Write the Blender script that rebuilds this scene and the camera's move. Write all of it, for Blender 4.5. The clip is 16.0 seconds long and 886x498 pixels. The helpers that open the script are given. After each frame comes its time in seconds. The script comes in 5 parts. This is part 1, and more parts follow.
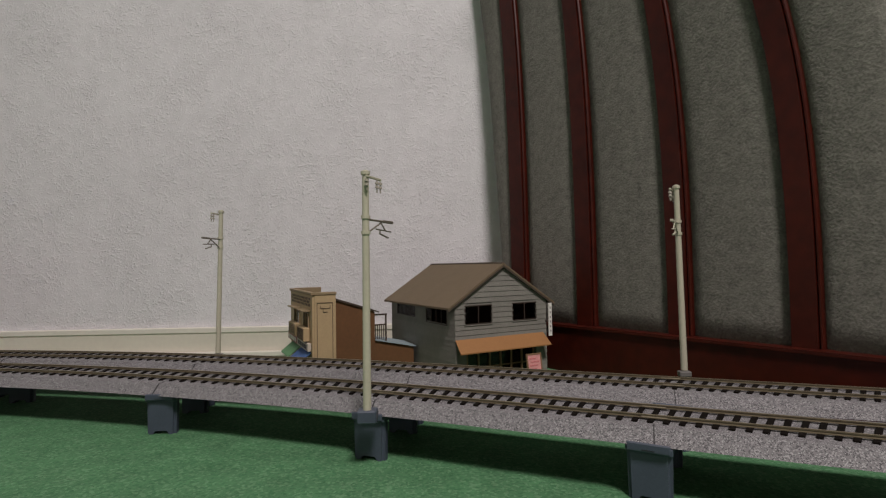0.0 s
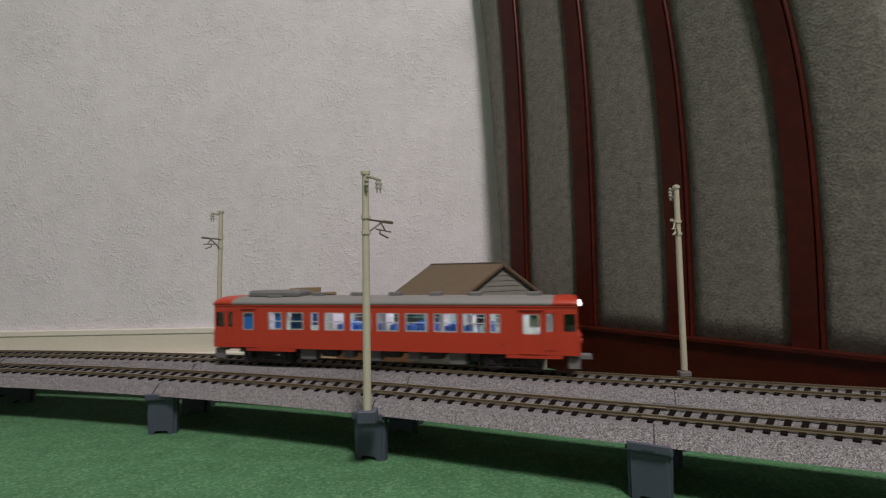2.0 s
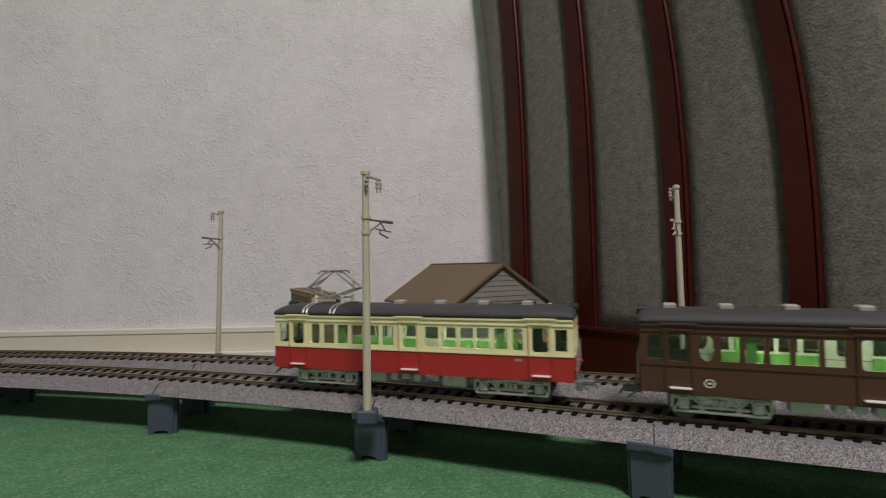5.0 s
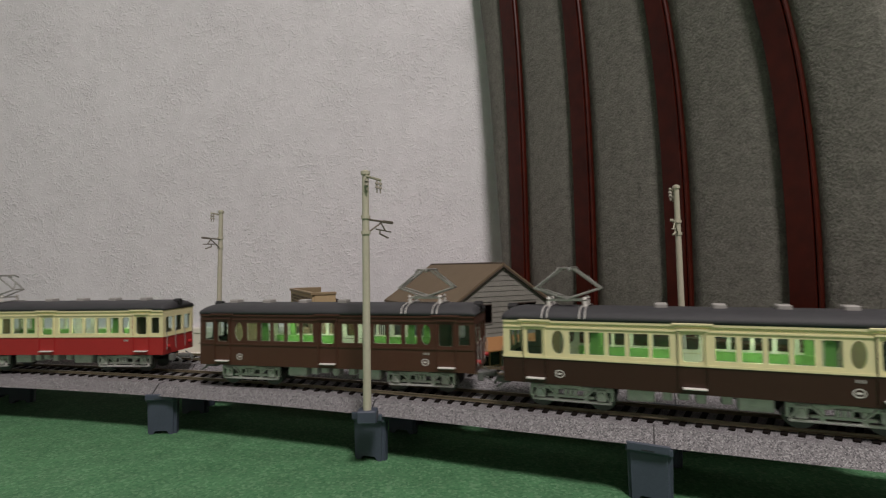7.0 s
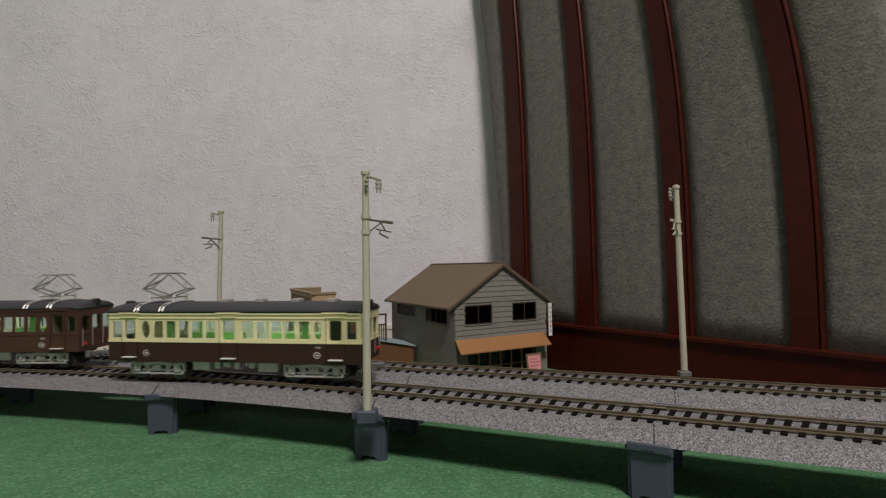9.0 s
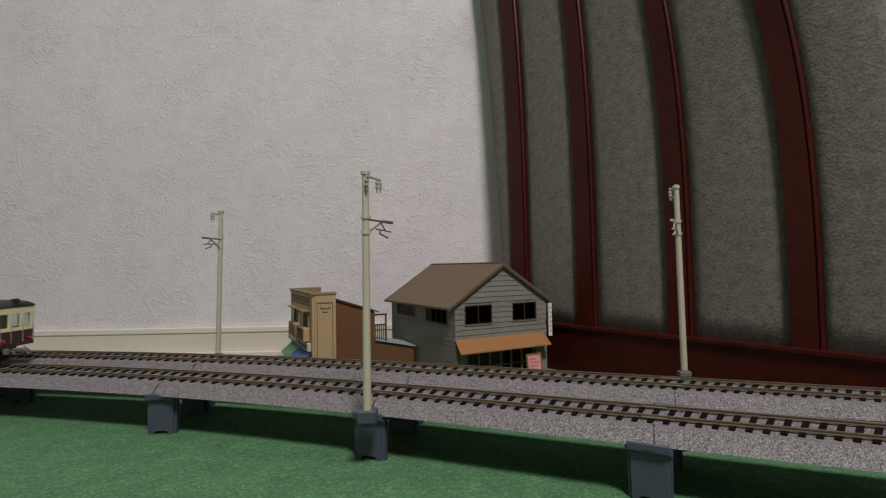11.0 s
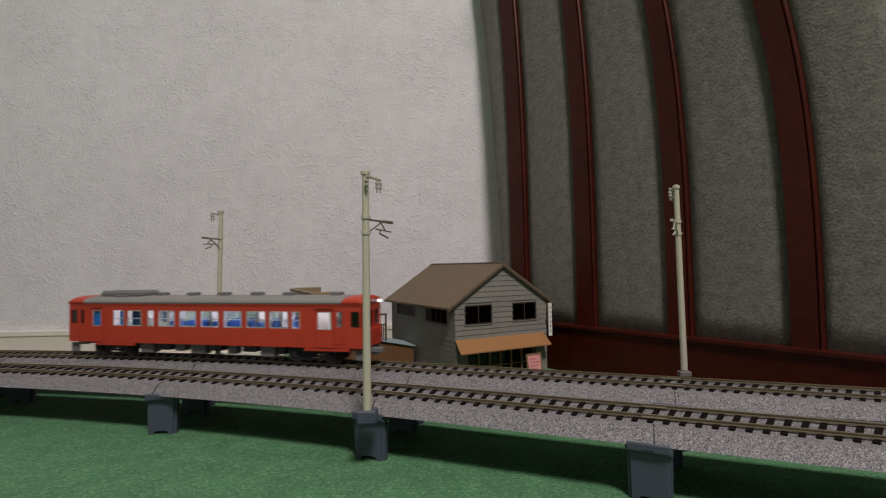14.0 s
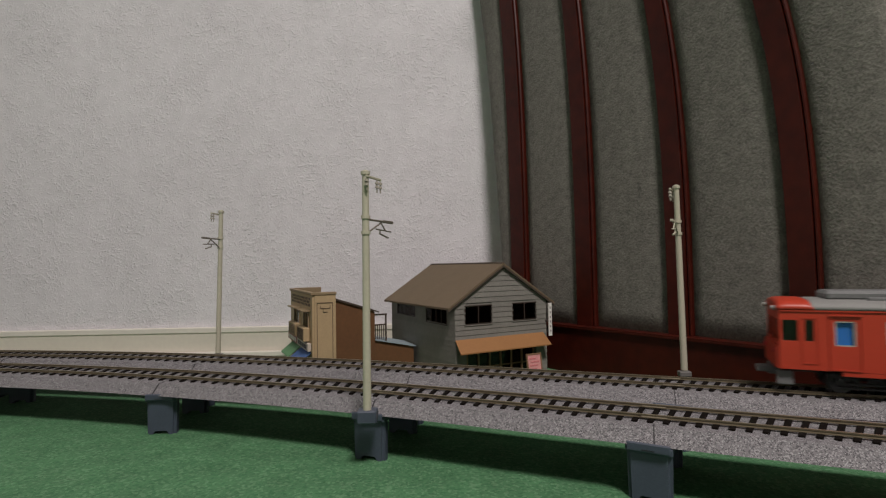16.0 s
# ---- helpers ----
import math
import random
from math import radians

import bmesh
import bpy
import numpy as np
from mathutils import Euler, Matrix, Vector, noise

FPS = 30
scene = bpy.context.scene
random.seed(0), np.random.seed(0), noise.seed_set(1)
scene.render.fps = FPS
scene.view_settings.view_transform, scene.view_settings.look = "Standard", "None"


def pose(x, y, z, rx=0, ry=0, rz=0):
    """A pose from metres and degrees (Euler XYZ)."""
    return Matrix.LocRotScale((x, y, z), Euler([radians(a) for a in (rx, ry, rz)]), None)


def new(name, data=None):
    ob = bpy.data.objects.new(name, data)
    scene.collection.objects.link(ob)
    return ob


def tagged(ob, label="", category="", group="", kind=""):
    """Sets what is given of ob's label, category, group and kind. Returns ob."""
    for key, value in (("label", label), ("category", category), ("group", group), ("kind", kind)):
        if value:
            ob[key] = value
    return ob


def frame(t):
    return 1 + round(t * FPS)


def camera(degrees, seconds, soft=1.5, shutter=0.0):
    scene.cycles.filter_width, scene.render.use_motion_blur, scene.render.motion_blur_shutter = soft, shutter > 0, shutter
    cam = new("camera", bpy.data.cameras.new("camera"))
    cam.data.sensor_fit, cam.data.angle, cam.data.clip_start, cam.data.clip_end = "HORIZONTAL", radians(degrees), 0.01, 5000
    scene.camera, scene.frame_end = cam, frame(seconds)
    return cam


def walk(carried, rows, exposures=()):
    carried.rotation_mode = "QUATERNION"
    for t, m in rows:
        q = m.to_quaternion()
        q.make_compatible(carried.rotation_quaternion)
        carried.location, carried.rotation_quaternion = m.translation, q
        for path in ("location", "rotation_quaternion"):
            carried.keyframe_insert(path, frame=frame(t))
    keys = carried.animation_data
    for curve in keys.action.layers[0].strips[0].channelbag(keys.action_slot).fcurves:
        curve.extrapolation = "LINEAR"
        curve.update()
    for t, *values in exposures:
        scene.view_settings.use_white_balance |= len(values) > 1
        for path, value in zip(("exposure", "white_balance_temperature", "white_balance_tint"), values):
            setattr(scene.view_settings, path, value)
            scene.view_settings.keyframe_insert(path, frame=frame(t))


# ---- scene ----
cam = camera(82.12, 16.0, soft=1.25, shutter=0.3)
CAM = pose(0, 0, 0.0995, 91.846, 0, 0) @ pose(0, 0, 0, 0, 0, -0.95)
walk(cam, [(0, CAM), (16, CAM)], exposures=[(0, 0.0), (16, 0.0)])

# ---- light ----
world = bpy.data.worlds.new("world")
scene.world = world
world.use_nodes = True
world.node_tree.nodes["Background"].inputs[0].default_value = (0.8, 0.88, 1.0, 1)
world.node_tree.nodes["Background"].inputs[1].default_value = 0.02

LAMP_AT = (0.36, -0.76, 1.62)
area = bpy.data.lights.new("ceiling_light", "AREA")
area.shape, area.size, area.energy, area.color = "DISK", 0.42, 34.0, (1.0, 0.90, 0.88)
lamp = new("ceiling_light_source", area)
lamp.matrix_basis = pose(LAMP_AT[0], LAMP_AT[1], LAMP_AT[2])


# ---- materials ----
def material(name, color, rough=0.6, metal=0.0, scale=60.0, vary=0.12, bump=0.1, dist=0.0005, fine=8.0, emit=0.0, emit_color=None, detail=6.0,
             spots=None, random_value=0.0, coat=0.0):
    m = bpy.data.materials.new(name)
    m.use_nodes = True
    nt = m.node_tree
    b = nt.nodes["Principled BSDF"]
    b.inputs["Roughness"].default_value = rough
    b.inputs["Metallic"].default_value = metal
    b.inputs["Coat Weight"].default_value = coat
    co = nt.nodes.new("ShaderNodeTexCoord")
    n1 = nt.nodes.new("ShaderNodeTexNoise")
    n1.inputs["Scale"].default_value, n1.inputs["Detail"].default_value = scale, detail
    n2 = nt.nodes.new("ShaderNodeTexNoise")
    n2.inputs["Scale"].default_value, n2.inputs["Detail"].default_value = scale * fine, 3
    nt.links.new(co.outputs["Object"], n1.inputs["Vector"])
    nt.links.new(co.outputs["Object"], n2.inputs["Vector"])
    add = nt.nodes.new("ShaderNodeMath")
    add.operation = "ADD"
    nt.links.new(n1.outputs["Fac"], add.inputs[0])
    nt.links.new(n2.outputs["Fac"], add.inputs[1])
    ramp = nt.nodes.new("ShaderNodeMapRange")
    ramp.inputs["From Min"].default_value, ramp.inputs["From Max"].default_value = 0.6, 1.4
    ramp.inputs["To Min"].default_value, ramp.inputs["To Max"].default_value = 1 - vary, 1 + vary
    nt.links.new(add.outputs[0], ramp.inputs["Value"])
    fac = ramp.outputs[0]
    if random_value:
        oi = nt.nodes.new("ShaderNodeObjectInfo")
        mr = nt.nodes.new("ShaderNodeMapRange")
        mr.inputs["To Min"].default_value, mr.inputs["To Max"].default_value = 1 - random_value, 1 + random_value
        nt.links.new(oi.outputs["Random"], mr.inputs["Value"])
        mu = nt.nodes.new("ShaderNodeMath")
        mu.operation = "MULTIPLY"
        nt.links.new(fac, mu.inputs[0])
        nt.links.new(mr.outputs[0], mu.inputs[1])
        fac = mu.outputs[0]
    mix = nt.nodes.new("ShaderNodeVectorMath")
    mix.operation = "SCALE"
    mix.inputs[0].default_value = color
    nt.links.new(fac, mix.inputs["Scale"])
    nt.links.new(mix.outputs[0], b.inputs["Base Color"])
    if spots:
        # speckles: a second and third colour in small cells
        vo = nt.nodes.new("ShaderNodeTexVoronoi")
        vo.inputs["Scale"].default_value = spots[0]
        nt.links.new(co.outputs["Object"], vo.inputs["Vector"])
        sep = nt.nodes.new("ShaderNodeSeparateColor")
        nt.links.new(vo.outputs["Color"], sep.inputs[0])
        cr = nt.nodes.new("ShaderNodeValToRGB")
        cr.color_ramp.interpolation = "CONSTANT"
        e = cr.color_ramp.elements
        e[0].position, e[0].color = 0, (*spots[1], 1)
        e[1].position, e[1].color = 0.2, (*color, 1)
        k = cr.color_ramp.elements.new(0.8)
        k.color = (*spots[2], 1)
        nt.links.new(sep.outputs[0], cr.inputs[0])
        nt.links.new(cr.outputs[0], mix.inputs[0])
    if bump:
        bp = nt.nodes.new("ShaderNodeBump")
        bp.inputs["Strength"].default_value, bp.inputs["Distance"].default_value = bump, dist
        nt.links.new(add.outputs[0], bp.inputs["Height"])
        nt.links.new(bp.outputs[0], b.inputs["Normal"])
    if emit:
        b.inputs["Emission Color"].default_value = (*(emit_color or color), 1)
        b.inputs["Emission Strength"].default_value = emit
    return m


def wallpaper_material():
    m = material("embossed_wallpaper", (0.775, 0.76, 0.79), 0.75, scale=8, vary=0.075, bump=0)
    nt = m.node_tree
    b = nt.nodes["Principled BSDF"]
    co = nt.nodes.new("ShaderNodeTexCoord")
    warp = nt.nodes.new("ShaderNodeTexNoise")
    warp.inputs["Scale"].default_value = 30
    nt.links.new(co.outputs["Object"], warp.inputs["Vector"])
    wm = nt.nodes.new("ShaderNodeVectorMath")
    wm.operation = "MULTIPLY_ADD"
    wm.inputs[1].default_value = (0.015, 0.015, 0.015)
    nt.links.new(warp.outputs["Color"], wm.inputs[0])
    nt.links.new(co.outputs["Object"], wm.inputs[2])
    total = None
    for scale, lo, hi, k in ((110, 0.50, 0.66, 0.35), (260, 0.50, 0.64, 1.0), (520, 0.50, 0.66, 0.5)):
        n = nt.nodes.new("ShaderNodeTexNoise")
        n.inputs["Scale"].default_value, n.inputs["Detail"].default_value, n.inputs["Roughness"].default_value = scale, 3, 0.55
        nt.links.new(wm.outputs[0], n.inputs["Vector"])
        r = nt.nodes.new("ShaderNodeMapRange")
        r.interpolation_type = "SMOOTHSTEP"
        r.inputs["From Min"].default_value, r.inputs["From Max"].default_value, r.inputs["To Max"].default_value = lo, hi, k
        nt.links.new(n.outputs["Fac"], r.inputs["Value"])
        if total is None:
            total = r.outputs[0]
        else:
            a = nt.nodes.new("ShaderNodeMath")
            a.operation = "ADD"
            nt.links.new(total, a.inputs[0])
            nt.links.new(r.outputs[0], a.inputs[1])
            total = a.outputs[0]
    # the embossing comes and goes in patches
    patch = nt.nodes.new("ShaderNodeTexNoise")
    patch.inputs["Scale"].default_value, patch.inputs["Detail"].default_value = 20, 4
    nt.links.new(co.outputs["Object"], patch.inputs["Vector"])
    pr = nt.nodes.new("ShaderNodeMapRange")
    pr.inputs["From Min"].default_value, pr.inputs["From Max"].default_value, pr.inputs["To Min"].default_value = 0.36, 0.62, 0.30
    nt.links.new(patch.outputs["Fac"], pr.inputs["Value"])
    mu = nt.nodes.new("ShaderNodeMath")
    mu.operation = "MULTIPLY"
    nt.links.new(total, mu.inputs[0])
    nt.links.new(pr.outputs[0], mu.inputs[1])
    bp = nt.nodes.new("ShaderNodeBump")
    bp.inputs["Strength"].default_value, bp.inputs["Distance"].default_value = 0.58, 0.0008
    nt.links.new(mu.outputs[0], bp.inputs["Height"])
    nt.links.new(bp.outputs[0], b.inputs["Normal"])
    return m


def glass_material(name, tint=(0.9, 0.95, 0.93)):
    m = bpy.data.materials.new(name)
    m.use_nodes = True
    nt = m.node_tree
    out = nt.nodes["Material Output"]
    nt.nodes.remove(nt.nodes["Principled BSDF"])
    tr, gl, mx = (nt.nodes.new("ShaderNode" + k) for k in ("BsdfTransparent", "BsdfGlossy", "MixShader"))
    tr.inputs[0].default_value = (*tint, 1)
    gl.inputs["Roughness"].default_value = 0.05
    mx.inputs[0].default_value = 0.035
    nt.links.new(tr.outputs[0], mx.inputs[1])
    nt.links.new(gl.outputs[0], mx.inputs[2])
    nt.links.new(mx.outputs[0], out.inputs[0])
    return m


M_WALL = wallpaper_material()
M_TRIM = material("cream_painted_wood", (0.74, 0.69, 0.60), 0.45, scale=25, vary=0.05, bump=0.05)
M_TRIM_LIGHT = material("pale_cream_moulding", (0.80, 0.76, 0.68), 0.4, scale=25, vary=0.04, bump=0.05)
M_CEIL = material("white_ceiling_paint", (0.48, 0.47, 0.45), 0.8, scale=12, vary=0.04)
M_GREEN = material("green_felt_mat", (0.072, 0.200, 0.090), 0.95, scale=60, vary=0.28, bump=0.6, dist=0.0010, fine=9,
                   spots=(750, (0.052, 0.165, 0.070), (0.115, 0.250, 0.128)))
M_BALLAST = material("grey_speckled_ballast", (0.190, 0.184, 0.192), 0.85, scale=300, vary=0.12, bump=0.4, dist=0.0004, fine=4,
                     spots=(2400, (0.085, 0.082, 0.088), (0.33, 0.322, 0.33)))
M_SLEEPER = material("dark_brown_plastic_sleeper", (0.007, 0.005, 0.004), 0.9, scale=400, vary=0.2, bump=0.2, dist=0.0002, random_value=0.15)
M_SLEEPER.node_tree.nodes["Principled BSDF"].inputs["Specular IOR Level"].default_value = 0.12
M_RAIL_SIDE = material("brown_weathered_rail", (0.15, 0.125, 0.08), 0.5, metal=0.3, scale=200, vary=0.15)
M_RAIL_TOP = material("nickel_silver_rail_head", (0.36, 0.31, 0.22), 0.4, metal=0.6, scale=200, vary=0.1)
M_PIER = material("slate_blue_plastic", (0.060, 0.075, 0.105), 0.5, scale=120, vary=0.12, bump=0.1)
M_POLE = material("pale_grey_beige_plastic", (0.52, 0.50, 0.39), 0.45, scale=100, vary=0.07, bump=0.08)
M_FELT = material("grey_wool_felt", (0.170, 0.165, 0.143), 0.95, scale=150, vary=0.34, bump=0.42, dist=0.0010, fine=4)
M_MAHOG = material("dark_red_mahogany_lacquer", (0.050, 0.0065, 0.0030), 0.42, scale=14, vary=0.4, bump=0.04, coat=0.0)
M_MAHOG.node_tree.nodes["Principled BSDF"].inputs["Specular IOR Level"].default_value = 0.25
M_ROOM = material("plain_beige_wall", (0.36, 0.34, 0.31), 0.8, scale=8, vary=0.05)
# for the unseen east wall, dark so that little light bounces back
M_DARKROOM = material("unseen_dark_brown_wall", (0.06, 0.05, 0.042), 0.7, scale=8, vary=0.15)


# ---- geometry helpers ----
def mesh_of(name, bm, mat, smooth=False):
    bmesh.ops.recalc_face_normals(bm, faces=bm.faces)
    me = bpy.data.meshes.new(name)
    bm.to_mesh(me)
    bm.free()
    for m in (mat if isinstance(mat, (list, tuple)) else [mat]):
        me.materials.append(m)
    if smooth:
        for p in me.polygons:
            p.use_smooth = True
    return me


def part(name, bm, mat, parent=None, label="", at=None, smooth=False):
    ob = new(name, mesh_of(name, bm, mat, smooth))
    ob.parent = parent
    if at is not None:
        ob.matrix_basis = at
    if label:
        ob["label"] = label
    return ob


def shared(name, me, parent, at):
    ob = new(name, me)
    ob.parent = parent
    ob.matrix_basis = at
    return ob


def thing(name, at, label, category, group="", kind=""):
    ob = new(name)
    ob.empty_display_size = 0.01
    ob.matrix_basis = at
    return tagged(ob, label, category, group, kind)


def box(bm, x0, x1, y0, y1, z0, z1, bevel=0.0, m=None):
    r = bmesh.ops.create_cube(bm, size=1, matrix=Matrix.LocRotScale(((x0 + x1) / 2, (y0 + y1) / 2, (z0 + z1) / 2), None,
                                                                    (x1 - x0, y1 - y0, z1 - z0)))
    vs = r["verts"]
    if bevel:
        es = list({e for v in vs for e in v.link_edges})
        vs = list({v for f in bmesh.ops.bevel(bm, geom=es, offset=bevel, segments=1, affect="EDGES")["faces"] for v in f.verts}
                  | {v for v in vs if v.is_valid})
    if m is not None:
        bmesh.ops.transform(bm, matrix=m, verts=[v for v in vs if v.is_valid])
    return vs


def boxed(*a, bevel=0.0):
    bm = bmesh.new()
    box(bm, *a, bevel=bevel)
    return bm


def rod(bm, a, b, r0, r1=None, n=8):
    a, b = Vector(a), Vector(b)
    d = b - a
    m = Matrix.Translation((a + b) / 2) @ d.to_track_quat("Z", "Y").to_matrix().to_4x4()
    bmesh.ops.create_cone(bm, cap_ends=True, segments=n, radius1=r0, radius2=r0 if r1 is None else r1, depth=d.length, matrix=m)


def prism(bm, outline, y0, y1):
    """An outline in x and z, drawn out along y."""
    n = len(outline)
    v = [[bm.verts.new((x, y, z)) for x, z in outline] for y in (y0, y1)]
    bm.faces.new(v[0])
    bm.faces.new(v[1][::-1])
    for i in range(n):
        j = (i + 1) % n
        bm.faces.new((v[0][j], v[0][i], v[1][i], v[1][j]))


def sweep(bm, section, frames, mat_of=None):
    """A closed section (across, up) carried along frames of (x, y, heading)."""
    rings = []
    for x, y, th in frames:
        nx, ny = -math.sin(th), math.cos(th)
        rings.append([bm.verts.new((x + nx * a, y + ny * a, z)) for a, z in section])
    n = len(section)
    for r0, r1 in zip(rings[:-1], rings[1:]):
        for i in range(n):
            j = (i + 1) % n
            f = bm.faces.new((r0[i], r0[j], r1[j], r1[i]))
            if mat_of:
                f.material_index = mat_of[i]
    bm.faces.new(rings[0][::-1])
    bm.faces.new(rings[-1])


# ---- the two loops of track ----
class Loop:
    """Straight in front, a gentle curve on its left, then two tight curves and a straight back. Travel is clockwise."""

    def __init__(self, x0, y0, th, sb, big, left, right, tight):
        self.pieces = []  # start, length, x, y, heading, curvature
        n = Vector((-math.sin(th), math.cos(th)))
        b = Vector((x0, y0)) + Vector((math.cos(th), math.sin(th))) * sb
        cen = b - n * big
        ang = (sb - left) / big
        th_a = th + ang
        a = cen + Vector((-math.sin(th_a), math.cos(th_a))) * big
        e = Vector((x0, y0)) + Vector((math.cos(th), math.sin(th))) * right
        ca = a - Vector((-math.sin(th_a), math.cos(th_a))) * tight
        cb = e - n * tight
        back = math.atan2(ca.y - cb.y, ca.x - cb.x)  # heading of the way back
        turn_b = (th - back) % (2 * math.pi)
        turn_a = (back - th_a) % (2 * math.pi)
        p1 = cb + Vector((-math.sin(back), math.cos(back))) * tight
        p2 = ca + Vector((-math.sin(back), math.cos(back))) * tight
        rows = [(sb - left, a, th_a, 1 / big), (right - sb, b, th, 0), (turn_b * tight, e, th, 1 / tight),
                ((p2 - p1).length, p1, back, 0), (turn_a * tight, p2, back, 1 / tight)]
        s = left
        for length, p, h, k in rows:
            self.pieces.append((s, length, p.x, p.y, h, k))
            s += length
        self.start, self.lap = left, s - left

    def at(self, s):
        s = self.start + (s - self.start) % self.lap
        for s0, length, x, y, h, k in self.pieces:
            if s <= s0 + length + 1e-9:
                d = s - s0
                if k == 0:
                    return x + math.cos(h) * d, y + math.sin(h) * d, h
                r, h2 = 1 / k, h - d * k
                return x + r * math.sin(h) - r * math.sin(h2), y - r * math.cos(h) + r * math.cos(h2), h2
        return x, y, h


NEAR = Loop(0.0051, 0.2729, -0.3953, 0.0039, 1.7423, -0.55, 0.33, 0.36)
FAR = Loop(0.0046, 0.3393, -0.3533, -0.0085, 1.815, -0.55, 0.30, 0.42)
RAIL_Z = 0.0342  # cars are built up from here; the rail head lies 2.2 mm lower


def skew(s):
    """Sleepers and piers are not quite square to the track."""
    return max(-20.0, min(20.0, (0.04 - s) * 145)) if -0.6 < s < 0.34 else 0.0


def track(loop, name, label):
    ob = thing(name, Matrix(), label, "track", "tracks")
    step = loop.lap / 300
    frames = [loop.at(loop.start + i * step) for i in range(300)] + [loop.at(loop.start)]
    bm = bmesh.new()
    sweep(bm, [(-0.0255, 0.0235), (0.0255, 0.0235), (0.0195, 0.0296), (-0.0195, 0.0296)], frames)
    part("ballast_bed", bm, M_BALLAST, ob)
    for side in (-1, 1):
        bm = bmesh.new()
        c = side * 0.0088
        z = 0.0304
        sec = [(c - 0.0008, z), (c + 0.0008, z), (c + 0.0008, z + 0.0003), (c + 0.0003, z + 0.0005), (c + 0.0003, z + 0.0010), (c + 0.0005, z + 0.0011),
               (c + 0.0005, z + 0.0016), (c - 0.0005, z + 0.0016), (c - 0.0005, z + 0.0011), (c - 0.0003, z + 0.0010), (c - 0.0003, z + 0.0005), (c - 0.0008, z + 0.0003)]
        sweep(bm, sec, frames, [0] * 6 + [1] + [0] * 5)
        part("rail", bm, [M_RAIL_SIDE, M_RAIL_TOP], ob)
    # sleepers: those in front as parts, the rest joined
    me = mesh_of("sleeper", boxed(-0.00122, 0.00122, -0.0142, 0.0142, 0.0290, 0.0305, bevel=0.0003), M_SLEEPER)
    rest_v, rest_f = [], []
    s, stations = loop.start, []
    while s < loop.start + loop.lap - 0.004:
        stations.append(s)
        s += max(0.0061, min(0.0082, 0.0073 - 0.0075 * s))
    for s in stations:
        x, y, h = loop.at(s)
        m = pose(x, y, 0, 0, 0, math.degrees(h) + skew(s))
        if -0.45 < s < 0.33:
            shared("sleeper", me, ob, m)
        else:
            k = len(rest_v)
            for dz in (0.0290, 0.0305):
                for dx, dy in ((-1, -1), (1, -1), (1, 1), (-1, 1)):
                    rest_v.append(m @ Vector((dx * 0.00122, dy * 0.0142, dz)))
            rest_f += [(k + 4, k + 5, k + 6, k + 7)] + [(k + i2, k + (i2 + 1) % 4, k + 4 + (i2 + 1) % 4, k + 4 + i2) for i2 in range(4)]
    md = bpy.data.meshes.new("sleepers")
    md.from_pydata(rest_v, [], rest_f)
    md.materials.append(M_SLEEPER)
    o = new("sleeper_row", md)
    o.parent = ob
    o["kind"] = "stuff"
    return ob


track(NEAR, "railway_track", "inner model railway track with brown sleepers on grey ballast bed")
track(FAR, "railway_track", "outer model railway track with brown sleepers on grey ballast bed")


# ---- room ----
def structure(name, bm, mat, label=""):
    return tagged(part(name, bm, mat), label, kind="structure")


WALL_A = Vector((0.057, 0.5965))  # the corner by the screen
WALL_D = Vector((1.0, 0.025)).normalized()
WALL_M = Matrix.Translation((WALL_A.x, WALL_A.y, 0)) @ pose(0, 0, 0, 0, 0, math.degrees(math.atan2(WALL_D.y, WALL_D.x)))
bm = boxed(-1.6, 1.8, 0, 0.12, 0, 1.7)
w = structure("wall_north", bm, M_WALL, "off-white embossed plaster-look wallpaper wall")
w.matrix_basis = WALL_M
structure("ground", boxed(-2.2, 2.2, -2.2, 1.2, -0.05, 0.0), M_GREEN, "green felt mat covering the floor")
structure("ceiling", boxed(-2.2, 2.2, -2.2, 1.2, 1.7, 1.75), M_CEIL, "plain white ceiling")
structure("wall_south", boxed(-2.2, 2.2, -2.2, -2.1, 0, 1.7), M_ROOM, "plain beige wall")
# out of view; this pale wall is added to bounce fill from the left
structure("wall_west", boxed(-2.2, -1.45, -2.1, 1.2, 0, 1.7), M_WALL, "unseen off-white wall, added to bounce fill from the left")
# out of view; added dark and close to lessen fill on the right
structure("wall_east", boxed(0.95, 2.2, -2.1, 1.2, 0, 1.7), M_DARKROOM, "unseen dark brown wall, added to cut fill on the right")
b = structure("baseboard", boxed(-1.5, 0.03, -0.0050, -0.0002, 0.0, 0.0265), M_TRIM, "cream painted skirting board")
b.matrix_basis = WALL_M
for y0, z0, z1 in ((-0.0064, 0.0266, 0.0332), (-0.0125, 0.0, 0.0058)):
    t = structure("trim", boxed(-1.5, 0.02, y0, -0.0052 if z0 < 0.01 else -0.0003, z0, z1, bevel=0.0009), M_TRIM_LIGHT, "pale cream moulding along the skirting")
    t.matrix_basis = WALL_M

# lamp housing
lampob = thing("ceiling_lamp", pose(LAMP_AT[0], LAMP_AT[1], 1.632), "round white ceiling lamp", "lamp")
bm = bmesh.new()
rod(bm, (0, 0, 0.0), (0, 0, 0.0675), 0.27, 0.25, 32)
part("housing", bm, M_CEIL, lampob)

